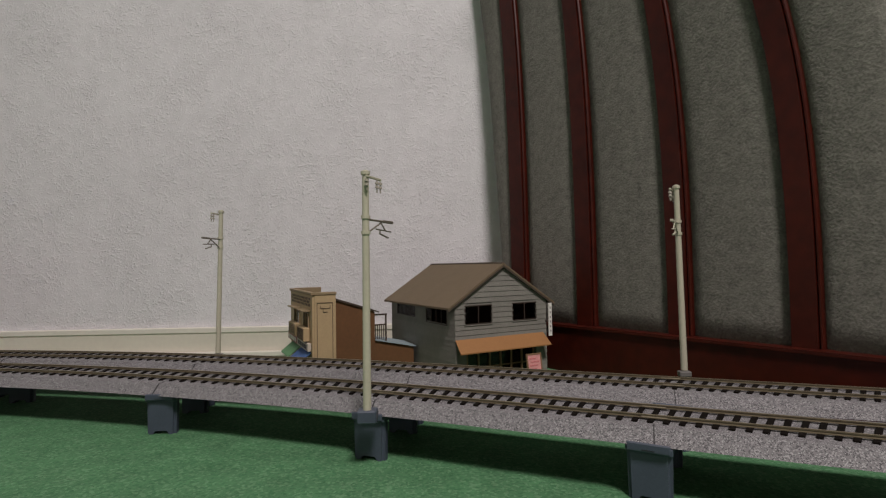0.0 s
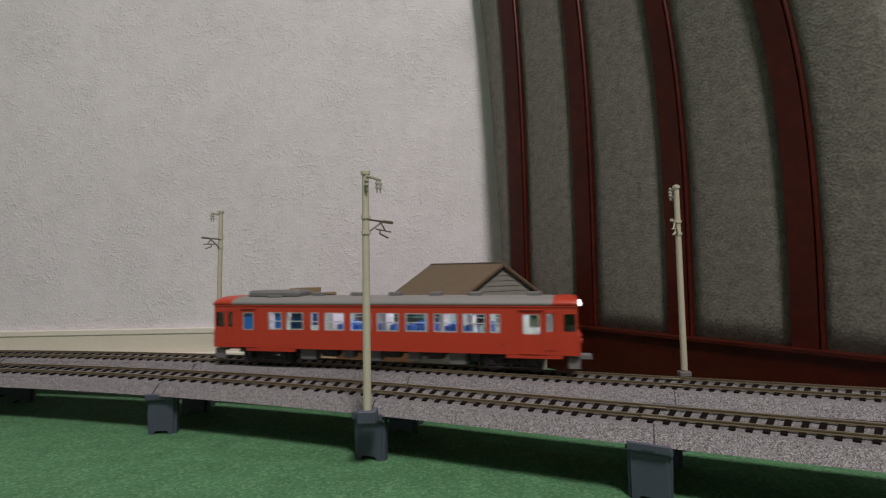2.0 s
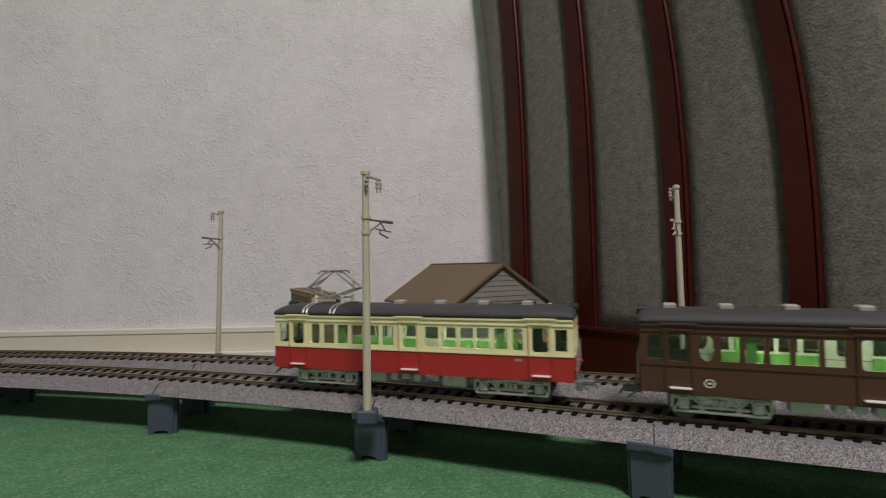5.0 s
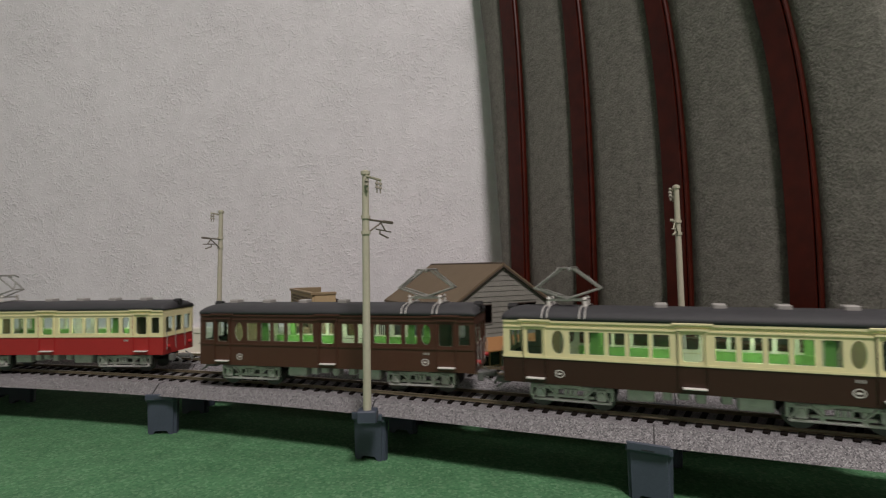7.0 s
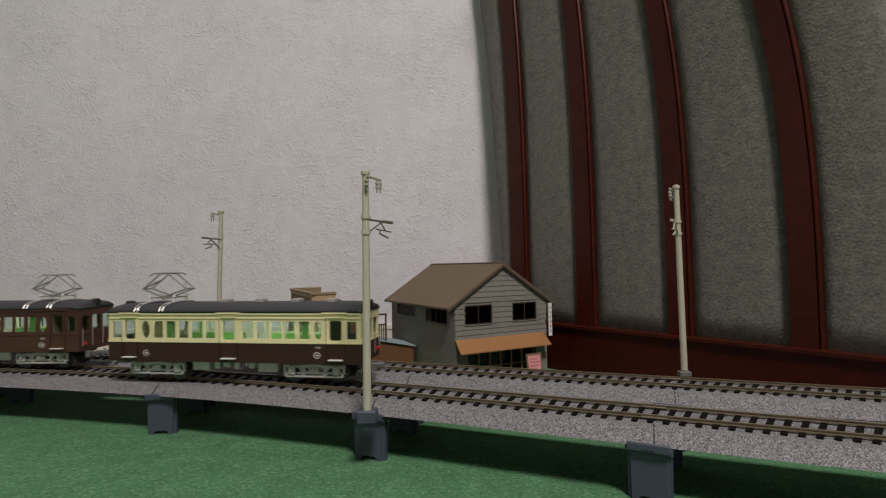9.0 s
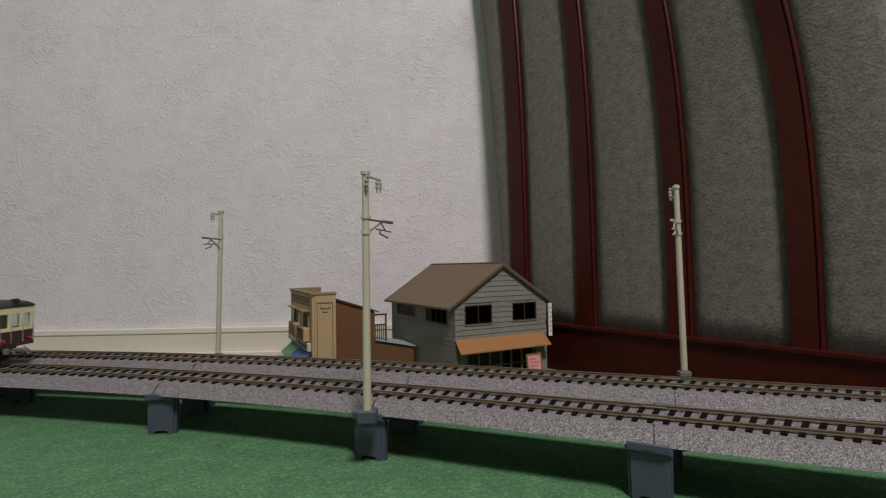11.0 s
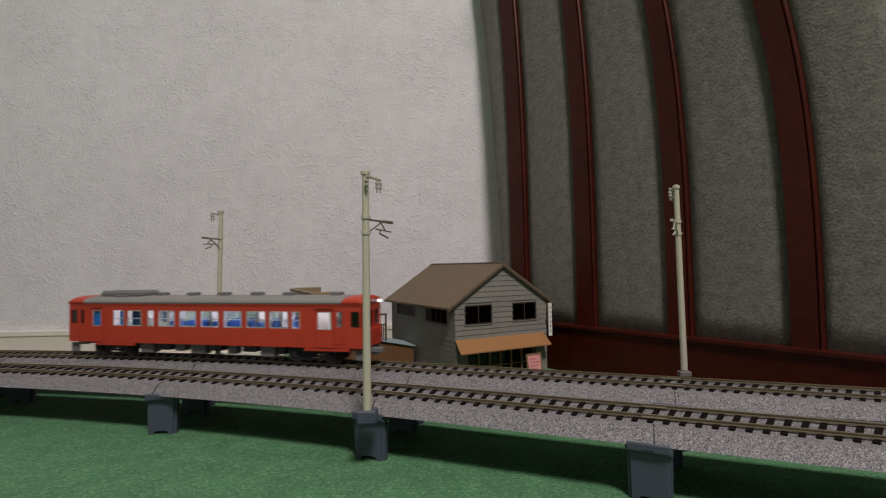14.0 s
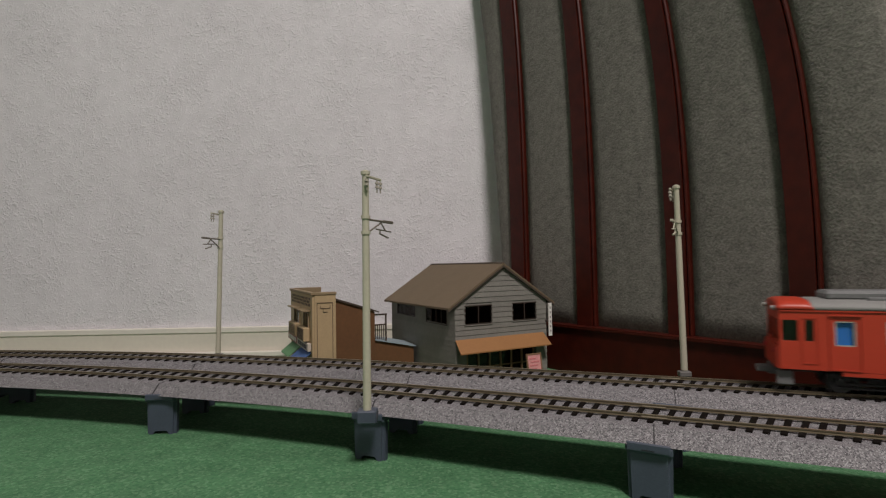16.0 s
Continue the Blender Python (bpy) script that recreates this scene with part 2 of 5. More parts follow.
# ---- curved screen of felt and mahogany ribs ----
SCREEN_A, SCREEN_D = Vector((0.0541, 0.5667)), Vector((0.60, -0.80)).normalized()
SCREEN_N = Vector((-SCREEN_D.y, SCREEN_D.x)) * -1  # towards the room
BEND = ((0.0000, 0.0104), (0.0446, 0.0076), (0.1259, 0.0081), (0.2118, 0.0123), (0.2964, 0.0169), (0.4275, 0.0038))
BEND_Z = ((0.0000, 0.3935), (0.0446, 0.3802), (0.1259, 0.3451), (0.2118, 0.3080), (0.2964, 0.2719), (0.4275, 0.2425))


def along(table, s):
    for (s0, a), (s1, b2) in zip(table[:-1], table[1:]):
        if s <= s1:
            return a + (b2 - a) * (s - s0) / (s1 - s0)
    return table[-1][1]


def on_screen(s, z, out=0.0):
    u = max(0.0, z - 0.035) / (along(BEND_Z, s) - 0.035)
    k = along(BEND, s) * u ** 3.2
    p = SCREEN_A + SCREEN_D * (s - (1.0 - 0.65 * s) * k) + SCREEN_N * (0.3 * k + out)
    return Vector((p.x, p.y, z))


screen = thing("curved_screen", Matrix(), "curved screen of grey wool felt with dark red mahogany ribs", "screen")
S_END, Z_END = 0.352, 0.55
EDGE = ((0.038, 0.0210), (0.106, 0.0168), (0.234, 0.0087), (0.387, 0.0033), (0.70, -0.004))  # the free edge leans towards the wall


def sheet(name, s0, s1, out0, out1, z0, z1, mat, ns, nz, parent, puff=0.0):
    bm = bmesh.new()
    grid = []
    for o in (0, 1):
        g = []
        for i in range(ns + 1):
            a = i / ns
            g.append([bm.verts.new(on_screen((along(EDGE, z0 + (z1 - z0) * j / nz) if s0 is None else s0) * (1 - a) + s1 * a, z0 + (z1 - z0) * j / nz, (out0, out1 + puff * (1 - (2 * a - 1) ** 4))[o]))
                      for j in range(nz + 1)])
        grid.append(g)
    for g in grid:
        for i in range(ns):
            for j in range(nz):
                bm.faces.new((g[i][j], g[i + 1][j], g[i + 1][j + 1], g[i][j + 1]))
    a, c = grid
    for i in range(ns):
        for j in (0, nz):
            bm.faces.new((a[i][j], a[i + 1][j], c[i + 1][j], c[i][j]))
    for j in range(nz):
        for i in (0, ns):
            bm.faces.new((a[i][j], a[i][j + 1], c[i][j + 1], c[i][j]))
    return part(name, bm, mat, parent, smooth=False)


RIBS = ((0.0468, 0.0204), (0.1297, 0.0185), (0.2165, 0.0176), (0.2995, 0.0169))
edges = [None] + [v for c, wd in RIBS for v in (c - wd / 2, c + wd / 2)] + [S_END]
for i in range(0, len(edges), 2):
    o = sheet("felt_panel", edges[i] and edges[i] - 0.002, edges[i + 1] + 0.002, -0.006, 0.0, 0.038, Z_END, M_FELT, 6, 24, screen, 0.003)
    for p in o.data.polygons:
        p.use_smooth = True
for c, wd in RIBS:
    rib = sheet("rib", c - wd / 2, c + wd / 2 - 0.0022, -0.004, 0.0058, 0.038, Z_END, M_MAHOG, 1, 32, screen)
    sheet("rib_bead", c + wd / 2 - 0.0021, c + wd / 2 + 0.0006, -0.004, 0.0036, 0.038, Z_END, M_MAHOG, 3, 32, rib, 0.0012)
sheet("bottom_rail", -0.004, S_END, -0.010, 0.012, 0.0, 0.0407, M_MAHOG, 8, 1, screen)
sheet("bead", -0.003, S_END, -0.004, 0.0145, 0.0409, 0.0432, M_MAHOG, 8, 1, screen)

# ---- piers and poles ----
def pier_leg():
    """One tapered leg of a portal pier, its face along x; an arched notch at the foot."""
    bm = bmesh.new()
    w, z1, foot = 0.0090, 0.0195, 0.0086
    out = [(-foot, 0.0), (-0.0048, 0.0), (-0.0034, 0.0020), (0.0034, 0.0020), (0.0048, 0.0), (foot, 0.0), (w, z1), (-w, z1)]
    prism(bm, out, -0.0030, 0.0030)
    es = [e for e in bm.edges if abs(e.verts[0].co.z - e.verts[1].co.z) > 0.01]
    bmesh.ops.bevel(bm, geom=es, offset=0.0016, segments=3, affect="EDGES")
    return mesh_of("leg", bm, M_PIER)


LEG = pier_leg()


def pier(loop, s):
    x, y, h = loop.at(s)
    twist = max(-7.0, min(18.0, (-0.01 - s) * 105))
    ob = thing("viaduct_pier", pose(x, y, 0, 0, 0, math.degrees(h) + twist), "slate blue plastic viaduct pier standing on the green mat", "pier", "viaduct piers")
    shared("leg", LEG, ob, pose(0, -0.0212, 0))
    shared("leg", LEG, ob, pose(0, 0.0222, 0))
    cap = part("cap", boxed(-0.0094, 0.0094, -0.0250, 0.0250, 0.0196, 0.0233, bevel=0.0007), M_PIER, ob)
    part("lip", boxed(-0.0086, 0.0086, -0.0266, -0.0252, 0.0208, 0.0246, bevel=0.0005), M_PIER, cap)
    part("slot", boxed(-0.0026, 0.0026, -0.02672, -0.02661, 0.0217, 0.0220), M_DARK, cap)


M_DARK = material("near_black_plastic", (0.015, 0.015, 0.016), 0.55, scale=200, vary=0.2)
for s in (-0.3430, -0.1896, -0.0405, 0.0985, 0.232):
    pier(NEAR, s)
for s in (-0.3711, -0.1932, -0.0218, 0.1332, 0.28):
    pier(FAR, s)


def joint(loop, s):
    """The dark gap between two lengths of ballast bed, and rail joiners."""
    x, y, h = loop.at(s)
    ob = thing("track_joint", pose(x, y, 0, 0, 0, math.degrees(h)), "dark joint between two lengths of ballast bed with rail joiners", "track joint", "track joints")
    for sx in (1, -1):
        bm = bmesh.new()
        v = [bm.verts.new((dx, sx * yy, zz)) for dx in (-0.00022, 0.00022)
             for yy, zz in ((-0.0258, 0.0237), (-0.0198, 0.0298), (-0.0158, 0.0298), (-0.0158, 0.0278), (-0.0218, 0.0237))]
        bm.faces.new(v[:5])
        bm.faces.new(v[5:][::-1])
        for i in range(5):
            bm.faces.new((v[(i + 1) % 5], v[i], v[5 + i], v[5 + (i + 1) % 5]))
        part("gap", bm, M_DARK, ob)
    for side in (-1, 1):
        bm = boxed(-0.0055, 0.0055, side * 0.0088 - 0.0013, side * 0.0088 + 0.0013, 0.0303, 0.0313, bevel=0.0003)
        part("rail_joiner", bm, M_RAIL_SIDE, ob)


for s in (-0.3360, -0.1867, -0.0375, 0.0978, 0.226):
    joint(NEAR, s)
for s in (-0.3711, -0.1932, -0.0218, 0.1332, 0.28):
    joint(FAR, s)


def utility_pole(at, top_lean, spin, base, arm_mat, group="poles"):
    """A pole 119 mm tall with a cross arm of insulators and a bracket; spin turns its arms."""
    ob = thing("utility_pole", at, "pale grey-beige plastic utility pole with insulators and a bracket arm", "utility pole", group)
    H = 0.1172
    lean_m = Matrix.Identity(4)
    lean_m[0][2], lean_m[1][2] = top_lean[0] / H, top_lean[1] / H
    turn = lean_m @ pose(0, 0, 0, 0, 0, spin)

    def p(name, bm, parent=ob, label="", mat=None):
        bmesh.ops.transform(bm, matrix=turn, verts=bm.verts)
        return part(name, bm, mat or M_POLE, parent, label)
    bm = bmesh.new()
    rod(bm, (0, 0, 0.0), (0, 0, H), 0.00205, 0.0017, 16)
    rod(bm, (0, 0, H), (0, 0, H + 0.0008), 0.0017, 0.0011, 16)
    p("pole", bm)
    for z in (0.0868, 0.0945, 0.1165):
        bm = bmesh.new()
        rod(bm, (0, 0, z - 0.0008), (0, 0, z + 0.0008), 0.00235, None, 16)
        p("collar", bm)
    # top arm: short stub on one side, longer on the other
    bm = bmesh.new()
    box(bm, -0.0030, 0.0112, -0.0028, -0.0017, 0.1138, 0.1150, bevel=0.0002)
    arm = p("cross_arm", bm)
    for xx in (-0.0026, 0.0072, 0.0105):
        bm = bmesh.new()
        rod(bm, (xx, -0.0024, 0.1075), (xx, -0.0024, 0.1135), 0.0004, None, 6)
        rod(bm, (xx, -0.0024, 0.1098), (xx, -0.0024, 0.1110), 0.0011, 0.0007, 8)
        rod(bm, (xx, -0.0024, 0.1118), (xx, -0.0024, 0.1130), 0.0011, 0.0007, 8)
        p("insulator", bm, arm, mat=M_INSULATOR)
    bm = bmesh.new()
    box(bm, 0.0015, 0.0270, -0.0006, 0.0006, 0.0931, 0.0940, bevel=0.0002)
    box(bm, 0.0175, 0.0272, -0.0008, 0.0008, 0.0929, 0.0943, bevel=0.0002)
    br = p("bracket_arm", bm, mat=arm_mat)
    bm = bmesh.new()
    rod(bm, (0.0015, 0, 0.0868), (0.0152, 0, 0.0928), 0.0005, None, 6)
    rod(bm, (0.0150, 0, 0.0928), (0.0196, 0, 0.0888), 0.0004, None, 6)
    rod(bm, (0.0100, 0, 0.0892), (0.0256, 0, 0.0886), 0.0004, None, 6)
    rod(bm, (0.0140, 0, 0.0886), (0.0136, 0, 0.0868), 0.0004, None, 6)
    rod(bm, (0.0136, 0, 0.0870), (0.0224, 0, 0.0852), 0.0005, None, 6)
    p("strut", bm, br, mat=arm_mat)
    if base == "bracket":
        part("clamp", boxed(-0.0048, 0.0048, -0.0035, 0.0045, -0.0062, 0.0, bevel=0.0006), M_PIER, ob, "slate blue clamp")
    else:
        part("foot", boxed(-0.0036, 0.0036, -0.0027, 0.0027, -0.004, -0.0006, bevel=0.0005), M_FOOT, ob, "grey foot")
    return ob


M_ARM = material("grey_brown_bracket", (0.17, 0.15, 0.12), 0.5, scale=150)
M_INSULATOR = material("dull_brown_insulator", (0.33, 0.31, 0.25), 0.45, scale=150)
M_FOOT = material("grey_plastic_foot", (0.16, 0.155, 0.145), 0.6, scale=150)
utility_pole(pose(-0.0384, 0.2515, 0.0295), (0.0004, 0.0), 67, "bracket", M_ARM)
utility_pole(pose(0.1522, 0.3259, 0.0305), (-0.0025, -0.002), -122, "foot", M_POLE)
utility_pole(pose(-0.1866, 0.4212, 0.0305), (0.0028, 0.0), -95, "foot", M_ARM)

# ---- wooden house ----
M_SIDING = material("grey_painted_clapboard", (0.215, 0.208, 0.185), 0.7, scale=90, vary=0.14, bump=0.15, random_value=0.06)
M_ROOF = material("brown_roof_sheet", (0.160, 0.118, 0.072), 0.75, scale=60, vary=0.08, bump=0.12)
M_ROOF_EDGE = material("dark_brown_fascia", (0.085, 0.065, 0.05), 0.6, scale=60)
M_AWNING = material("orange_brown_awning", (0.34, 0.165, 0.060), 0.6, scale=60, vary=0.08)
M_FRAME = material("dark_brown_window_frame", (0.045, 0.032, 0.025), 0.55, scale=150)
M_POST = material("brown_wood_post", (0.24, 0.14, 0.075), 0.6, scale=120)
M_INSIDE = material("unlit_room_board", (0.12, 0.092, 0.07), 0.9, scale=60)
M_PAPER = material("white_card_sign", (0.78, 0.76, 0.72), 0.6, scale=80, vary=0.04)
M_PINK = material("pink_card", (0.72, 0.33, 0.32), 0.6, scale=200, vary=0.2)
M_POSTER_INK = material("faded_red_poster_ink", (0.60, 0.19, 0.20), 0.7, scale=300, vary=0.3)
M_CARD_INK = material("grey_print_ink", (0.32, 0.30, 0.30), 0.7, scale=200)
M_INK = material("dark_print_ink", (0.06, 0.05, 0.06), 0.7, scale=200)
M_GLASS = glass_material("window_glass")
M_GLASS_DARK = glass_material("dark_window_glass", (0.52, 0.53, 0.52))

HW, HD, HE = 0.0926, 0.125, 0.0680  # gable width, depth, eaves height
H_M = Matrix.Translation((0.0085, 0.405, 0)) @ pose(0, 0, 0, 0, 0, math.degrees(math.atan2(0.484, 0.875)))
house = thing("wooden_house", H_M, "grey clapboard two-storey shop house with brown gable roof and orange awning", "house")
RIDGE = 0.0990


GABLE_HOLES = [(0.0095, 0.0347, 0.0520, 0.0660, 0), (0.0567, 0.0811, 0.0525, 0.0660, 0), (0.0100, 0.0810, 0.0015, 0.0320, 0)]
SIDE_HOLES = [(0.013, 0.0490, 0.0510, 0.0635, 0), (0.0724, 0.111, 0.0535, 0.0655, 0)]


def wall_mesh(u0, u1, z0, z1, holes, thick):
    """A wall in x and z, from y=0 to y=thick, in one piece with square openings."""
    bm = bmesh.new()
    cols = sorted({u0, u1, *[v for h in holes for v in h[:2]]})
    rows = sorted({z0, z1, *[v for h in holes for v in h[2:4]]})
    nc, nr = len(cols) - 1, len(rows) - 1

    def solid(i, j):
        return 0 <= i < nc and 0 <= j < nr and not any(h[0] <= cols[i] and cols[i + 1] <= h[1] and h[2] <= rows[j] and rows[j + 1] <= h[3] for h in holes)
    made = {}

    def v(i, j, k):
        if (i, j, k) not in made:
            made[i, j, k] = bm.verts.new((cols[i], thick * k, rows[j]))
        return made[i, j, k]
    for i in range(nc):
        for j in range(nr):
            if solid(i, j):
                for k in (0, 1):
                    bm.faces.new((v(i, j, k), v(i + 1, j, k), v(i + 1, j + 1, k), v(i, j + 1, k)))
                for di, dj, a, b in ((-1, 0, (i, j), (i, j + 1)), (1, 0, (i + 1, j), (i + 1, j + 1)), (0, -1, (i, j), (i + 1, j)), (0, 1, (i, j + 1), (i + 1, j + 1))):
                    if not solid(i + di, j + dj):
                        bm.faces.new((v(*a, 0), v(*b, 0), v(*b, 1), v(*a, 1)))
    return bm


gable_wall = part("front_wall", wall_mesh(0, HW, 0, HE, GABLE_HOLES, 0.0015), M_SIDING, house)
bm = bmesh.new()
prism(bm, [(0, HE), (HW, HE), (HW / 2, RIDGE - 0.0005)], 0, 0.0015)
part("gable", bm, M_SIDING, house)
side_wall = part("side_wall", wall_mesh(0, HD, 0, HE, SIDE_HOLES, 0.0015), M_SIDING, house, at=pose(0, 0, 0, 0, 0, 90) @ pose(0, -0.0015, 0))
part("side_wall", wall_mesh(0.0016, HD, 0, HE, [], 0.0015), M_SIDING, house, at=pose(HW, 0, 0, 0, 0, 90))
bm = boxed(0.0, HW, HD, HD + 0.0015, 0, HE)
prism(bm, [(0, HE), (HW, HE), (HW / 2, RIDGE - 0.003)], HD, HD + 0.0015)
part("back_wall", bm, M_SIDING, house)
# added board that keeps the mat's green bounce out of the shop
part("bounce_block_floor", boxed(0.0016, HW - 0.0002, 0.0037, HD - 0.0002, 0.0002, 0.0012), M_INSIDE, house)
part("upper_floor", boxed(0.0016, HW - 0.0002, 0.0016, HD - 0.0002, 0.0380, 0.0394), M_INSIDE, house)
part("partition", boxed(0.0016, HW - 0.0002, 0.030, 0.0315, 0.0395, 0.066), M_INSIDE, house)
part("partition", boxed(0.0016, HW - 0.0002, 0.022, 0.0235, 0.0005, 0.0378), M_INSIDE, house)


def clapboard(x0, x1, z, parent, flip, cut=0.0):
    """One overlapping board, its foot standing proud."""
    bm = bmesh.new()
    hgt = 0.0043
    v = [bm.verts.new(c) for c in ((x0, 0, z), (x1, 0, z), (x1 - cut, 0, z + hgt), (x0 + cut, 0, z + hgt), (x0, -0.0006, z), (x1, -0.0006, z), (x1 - cut, -0.0001, z + hgt), (x0 + cut, -0.0001, z + hgt))]
    for f in ((4, 5, 6, 7), (0, 1, 5, 4), (1, 2, 6, 5), (3, 0, 4, 7), (2, 3, 7, 6), (0, 3, 2, 1)):
        bm.faces.new([v[i] for i in f])
    return part("clapboard", bm, M_SIDING, parent, at=flip)


def clad(length, holes, parent, flip, top, gable=False):
    z = 0.0
    while z < top - 0.002:
        lo, hi = z, z + 0.0043
        cuts = sorted((h[0], h[1]) for h in holes if h[2] < hi - 0.0015 and h[3] > lo + 0.0015)
        a, b, cut = 0.0, length, 0.0
        if gable and lo > HE - 0.003:
            k = max(0.0, lo - HE) / (RIDGE - HE)
            a, b, cut = length / 2 * k, length - length / 2 * k, length / 2 * 0.0043 / (RIDGE - HE)
        x = a
        for c, d in cuts + [(b, b)]:
            if c - x > 0.003:
                clapboard(x, c, lo, parent, flip, cut)
            x = max(x, d)
        z += 0.0043


clad(HW, GABLE_HOLES, gable_wall, pose(0, -0.0001, 0), 0.0985, True)


def side_boards():
    """Boards on the long wall: its outer face looks along +y in its own space."""
    z = 0.0
    while z < HE - 0.002:
        cuts = sorted((h[0], h[1]) for h in SIDE_HOLES if h[2] < z + 0.0028 and h[3] > z + 0.0015)
        x = 0.0
        for c, d in cuts + [(HD, HD)]:
            if c - x > 0.003:
                bm = bmesh.new()
                v = [bm.verts.new(q) for q in ((x, 0.0016, z), (c, 0.0016, z), (c, 0.0016, z + 0.0043), (x, 0.0016, z + 0.0043),
                                               (x, 0.0019, z), (c, 0.0019, z), (c, 0.0017, z + 0.0043), (x, 0.0017, z + 0.0043))]
                for f in ((4, 5, 6, 7), (0, 1, 5, 4), (1, 2, 6, 5), (3, 0, 4, 7), (2, 3, 7, 6), (0, 3, 2, 1)):
                    bm.faces.new([v[i] for i in f])
                part("clapboard", bm, M_SIDING, side_wall)
            x = max(x, d)
        z += 0.0043


side_boards()


def house_window(x0, x1, z0, z1, bars, at, open_gap=False):
    win = part("window", wall_mesh(x0 - 0.0008, x1 + 0.0008, z0 - 0.0008, z1 + 0.0008, [(x0, x1, z0, z1)], 0.0012), M_FRAME, house, at=at)
    for i in range(1, bars + 1):
        x = x0 + (x1 - x0) * i / (bars + 1)
        part("mullion", boxed(x - 0.0004, x + 0.0004, 0.0001, 0.0011, z0, z1), M_FRAME, win)
    part("pane", boxed(x0, x1, 0.0006, 0.0007, z0, z1), M_GLASS_DARK, win)
    part("sill", boxed(x0 - 0.0009, x1 + 0.0009, -0.0005, 0.0010, z0 - 0.0016, z0 - 0.0009), M_SIDING, win)


house_window(0.0095, 0.0347, 0.0520, 0.0660, 1, pose(0, -0.0006, 0))
house_window(0.0567, 0.0811, 0.0525, 0.0660, 1, pose(0, -0.0006, 0))
house_window(0.013, 0.0490, 0.0510, 0.0635, 3, pose(0, 0, 0, 0, 0, 90) @ pose(0, -0.0006, 0))
house_window(0.0724, 0.111, 0.0535, 0.0655, 3, pose(0, 0, 0, 0, 0, 90) @ pose(0, -0.0006, 0))

# roof: two slabs with overhang
OV, OE = 0.0032, 0.0075
rise = (RIDGE - HE) / (HW / 2)
for side in (-1, 1):
    bm = bmesh.new()
    xe = HW / 2 + side * (HW / 2 + OE)
    ze = HE - rise * OE + 0.0012
    out = [(HW / 2, RIDGE), (xe, ze), (xe, ze + 0.0016), (HW / 2, RIDGE + 0.0018)]
    prism(bm, out if side > 0 else out[::-1], -OV, HD + OV)
    slab = part("roof_slab", bm, M_ROOF, house)
    bm = bmesh.new()
    out = [(HW / 2, RIDGE - 0.0016), (xe, ze - 0.0016), (xe, ze - 0.0001), (HW / 2, RIDGE - 0.0001)]
    prism(bm, out if side > 0 else out[::-1], -OV + 0.0002, -OV + 0.0018)
    part("fascia", bm, M_ROOF_EDGE, slab)
bm = bmesh.new()
rod(bm, (HW / 2, -OV, RIDGE + 0.0016), (HW / 2, HD + OV, RIDGE + 0.0016), 0.0010, None, 8)
part("ridge_cap", bm, M_ROOF_EDGE, house)
# awning over the shop front
bm = bmesh.new()
a0, a1 = -0.0005, HW - 0.0045
v = [bm.verts.new(c) for c in ((a0, -0.0012, 0.0400), (a1, -0.0012, 0.0400), (a1 + 0.001, -0.0108, 0.0308), (a0 - 0.001, -0.0108, 0.0308),
                               (a0, -0.0012, 0.0390), (a1, -0.0012, 0.0390), (a1 + 0.001, -0.0108, 0.0298), (a0 - 0.001, -0.0108, 0.0298))]
for f in ((0, 1, 2, 3), (7, 6, 5, 4), (0, 3, 7, 4), (1, 5, 6, 2), (3, 2, 6, 7), (0, 4, 5, 1)):
    bm.faces.new([v[i] for i in f])
part("awning", bm, M_AWNING, house)
for x in (0.012, 0.023, 0.034, 0.045, 0.056, 0.067, 0.0795):
    part("post", boxed(x - 0.0007, x + 0.0007, 0.0018, 0.0030, 0.0, 0.0320), M_POST, house)
part("shop_door", boxed(0.0105, 0.0805, 0.0032, 0.0036, 0.0015, 0.0318), M_GLASS_DARK, house, "dark glazed sliding shop doors")
part("door_rail", boxed(0.0105, 0.0805, 0.0026, 0.0031, 0.0150, 0.0160), M_POST, house)
part("threshold", boxed(0.0102, 0.0808, -0.0003, 0.0030, 0.0, 0.0014), M_POST, house)
# signs standing by the house
sign = thing("shop_sign", H_M @ pose(HW + 0.0020, -0.0032, 0.0365), "narrow white card sign with dark writing fixed to the house corner", "sign")
part("board", boxed(-0.0017, 0.0017, -0.0006, 0.0006, 0.0, 0.0285), M_PAPER, sign)
for i in range(6):
    part("writing_bar", boxed(-0.0006, 0.0006, -0.00075, -0.00062, 0.0035 + i * 0.0040, 0.0053 + i * 0.0040), M_CARD_INK, sign)
part("bracket", boxed(-0.0030, 0.0010, 0.0006, 0.0032, 0.012, 0.014), M_FRAME, sign)
aboard = thing("sandwich_board", H_M @ pose(0.0690, -0.0150, 0, -8, 0, 0), "pink poster in a brown frame by the shop door", "sign")
part("frame", wall_mesh(-0.0078, 0.0078, 0.0, 0.0250, [(-0.0066, 0.0066, 0.0070, 0.0238), (-0.0064, 0.0064, 0.0, 0.0058)], 0.0012), M_POST, aboard)
part("poster", boxed(-0.0066, 0.0066, 0.0004, 0.0010, 0.0070, 0.0238), M_PINK, aboard)
for i in range(5):
    part("writing_bar", boxed(-0.005 + 0.001 * (i % 2), 0.005 - 0.0015 * ((i * 2) % 3), 0.0001, 0.00035, 0.0090 + i * 0.0028, 0.0100 + i * 0.0028), M_POSTER_INK, aboard)

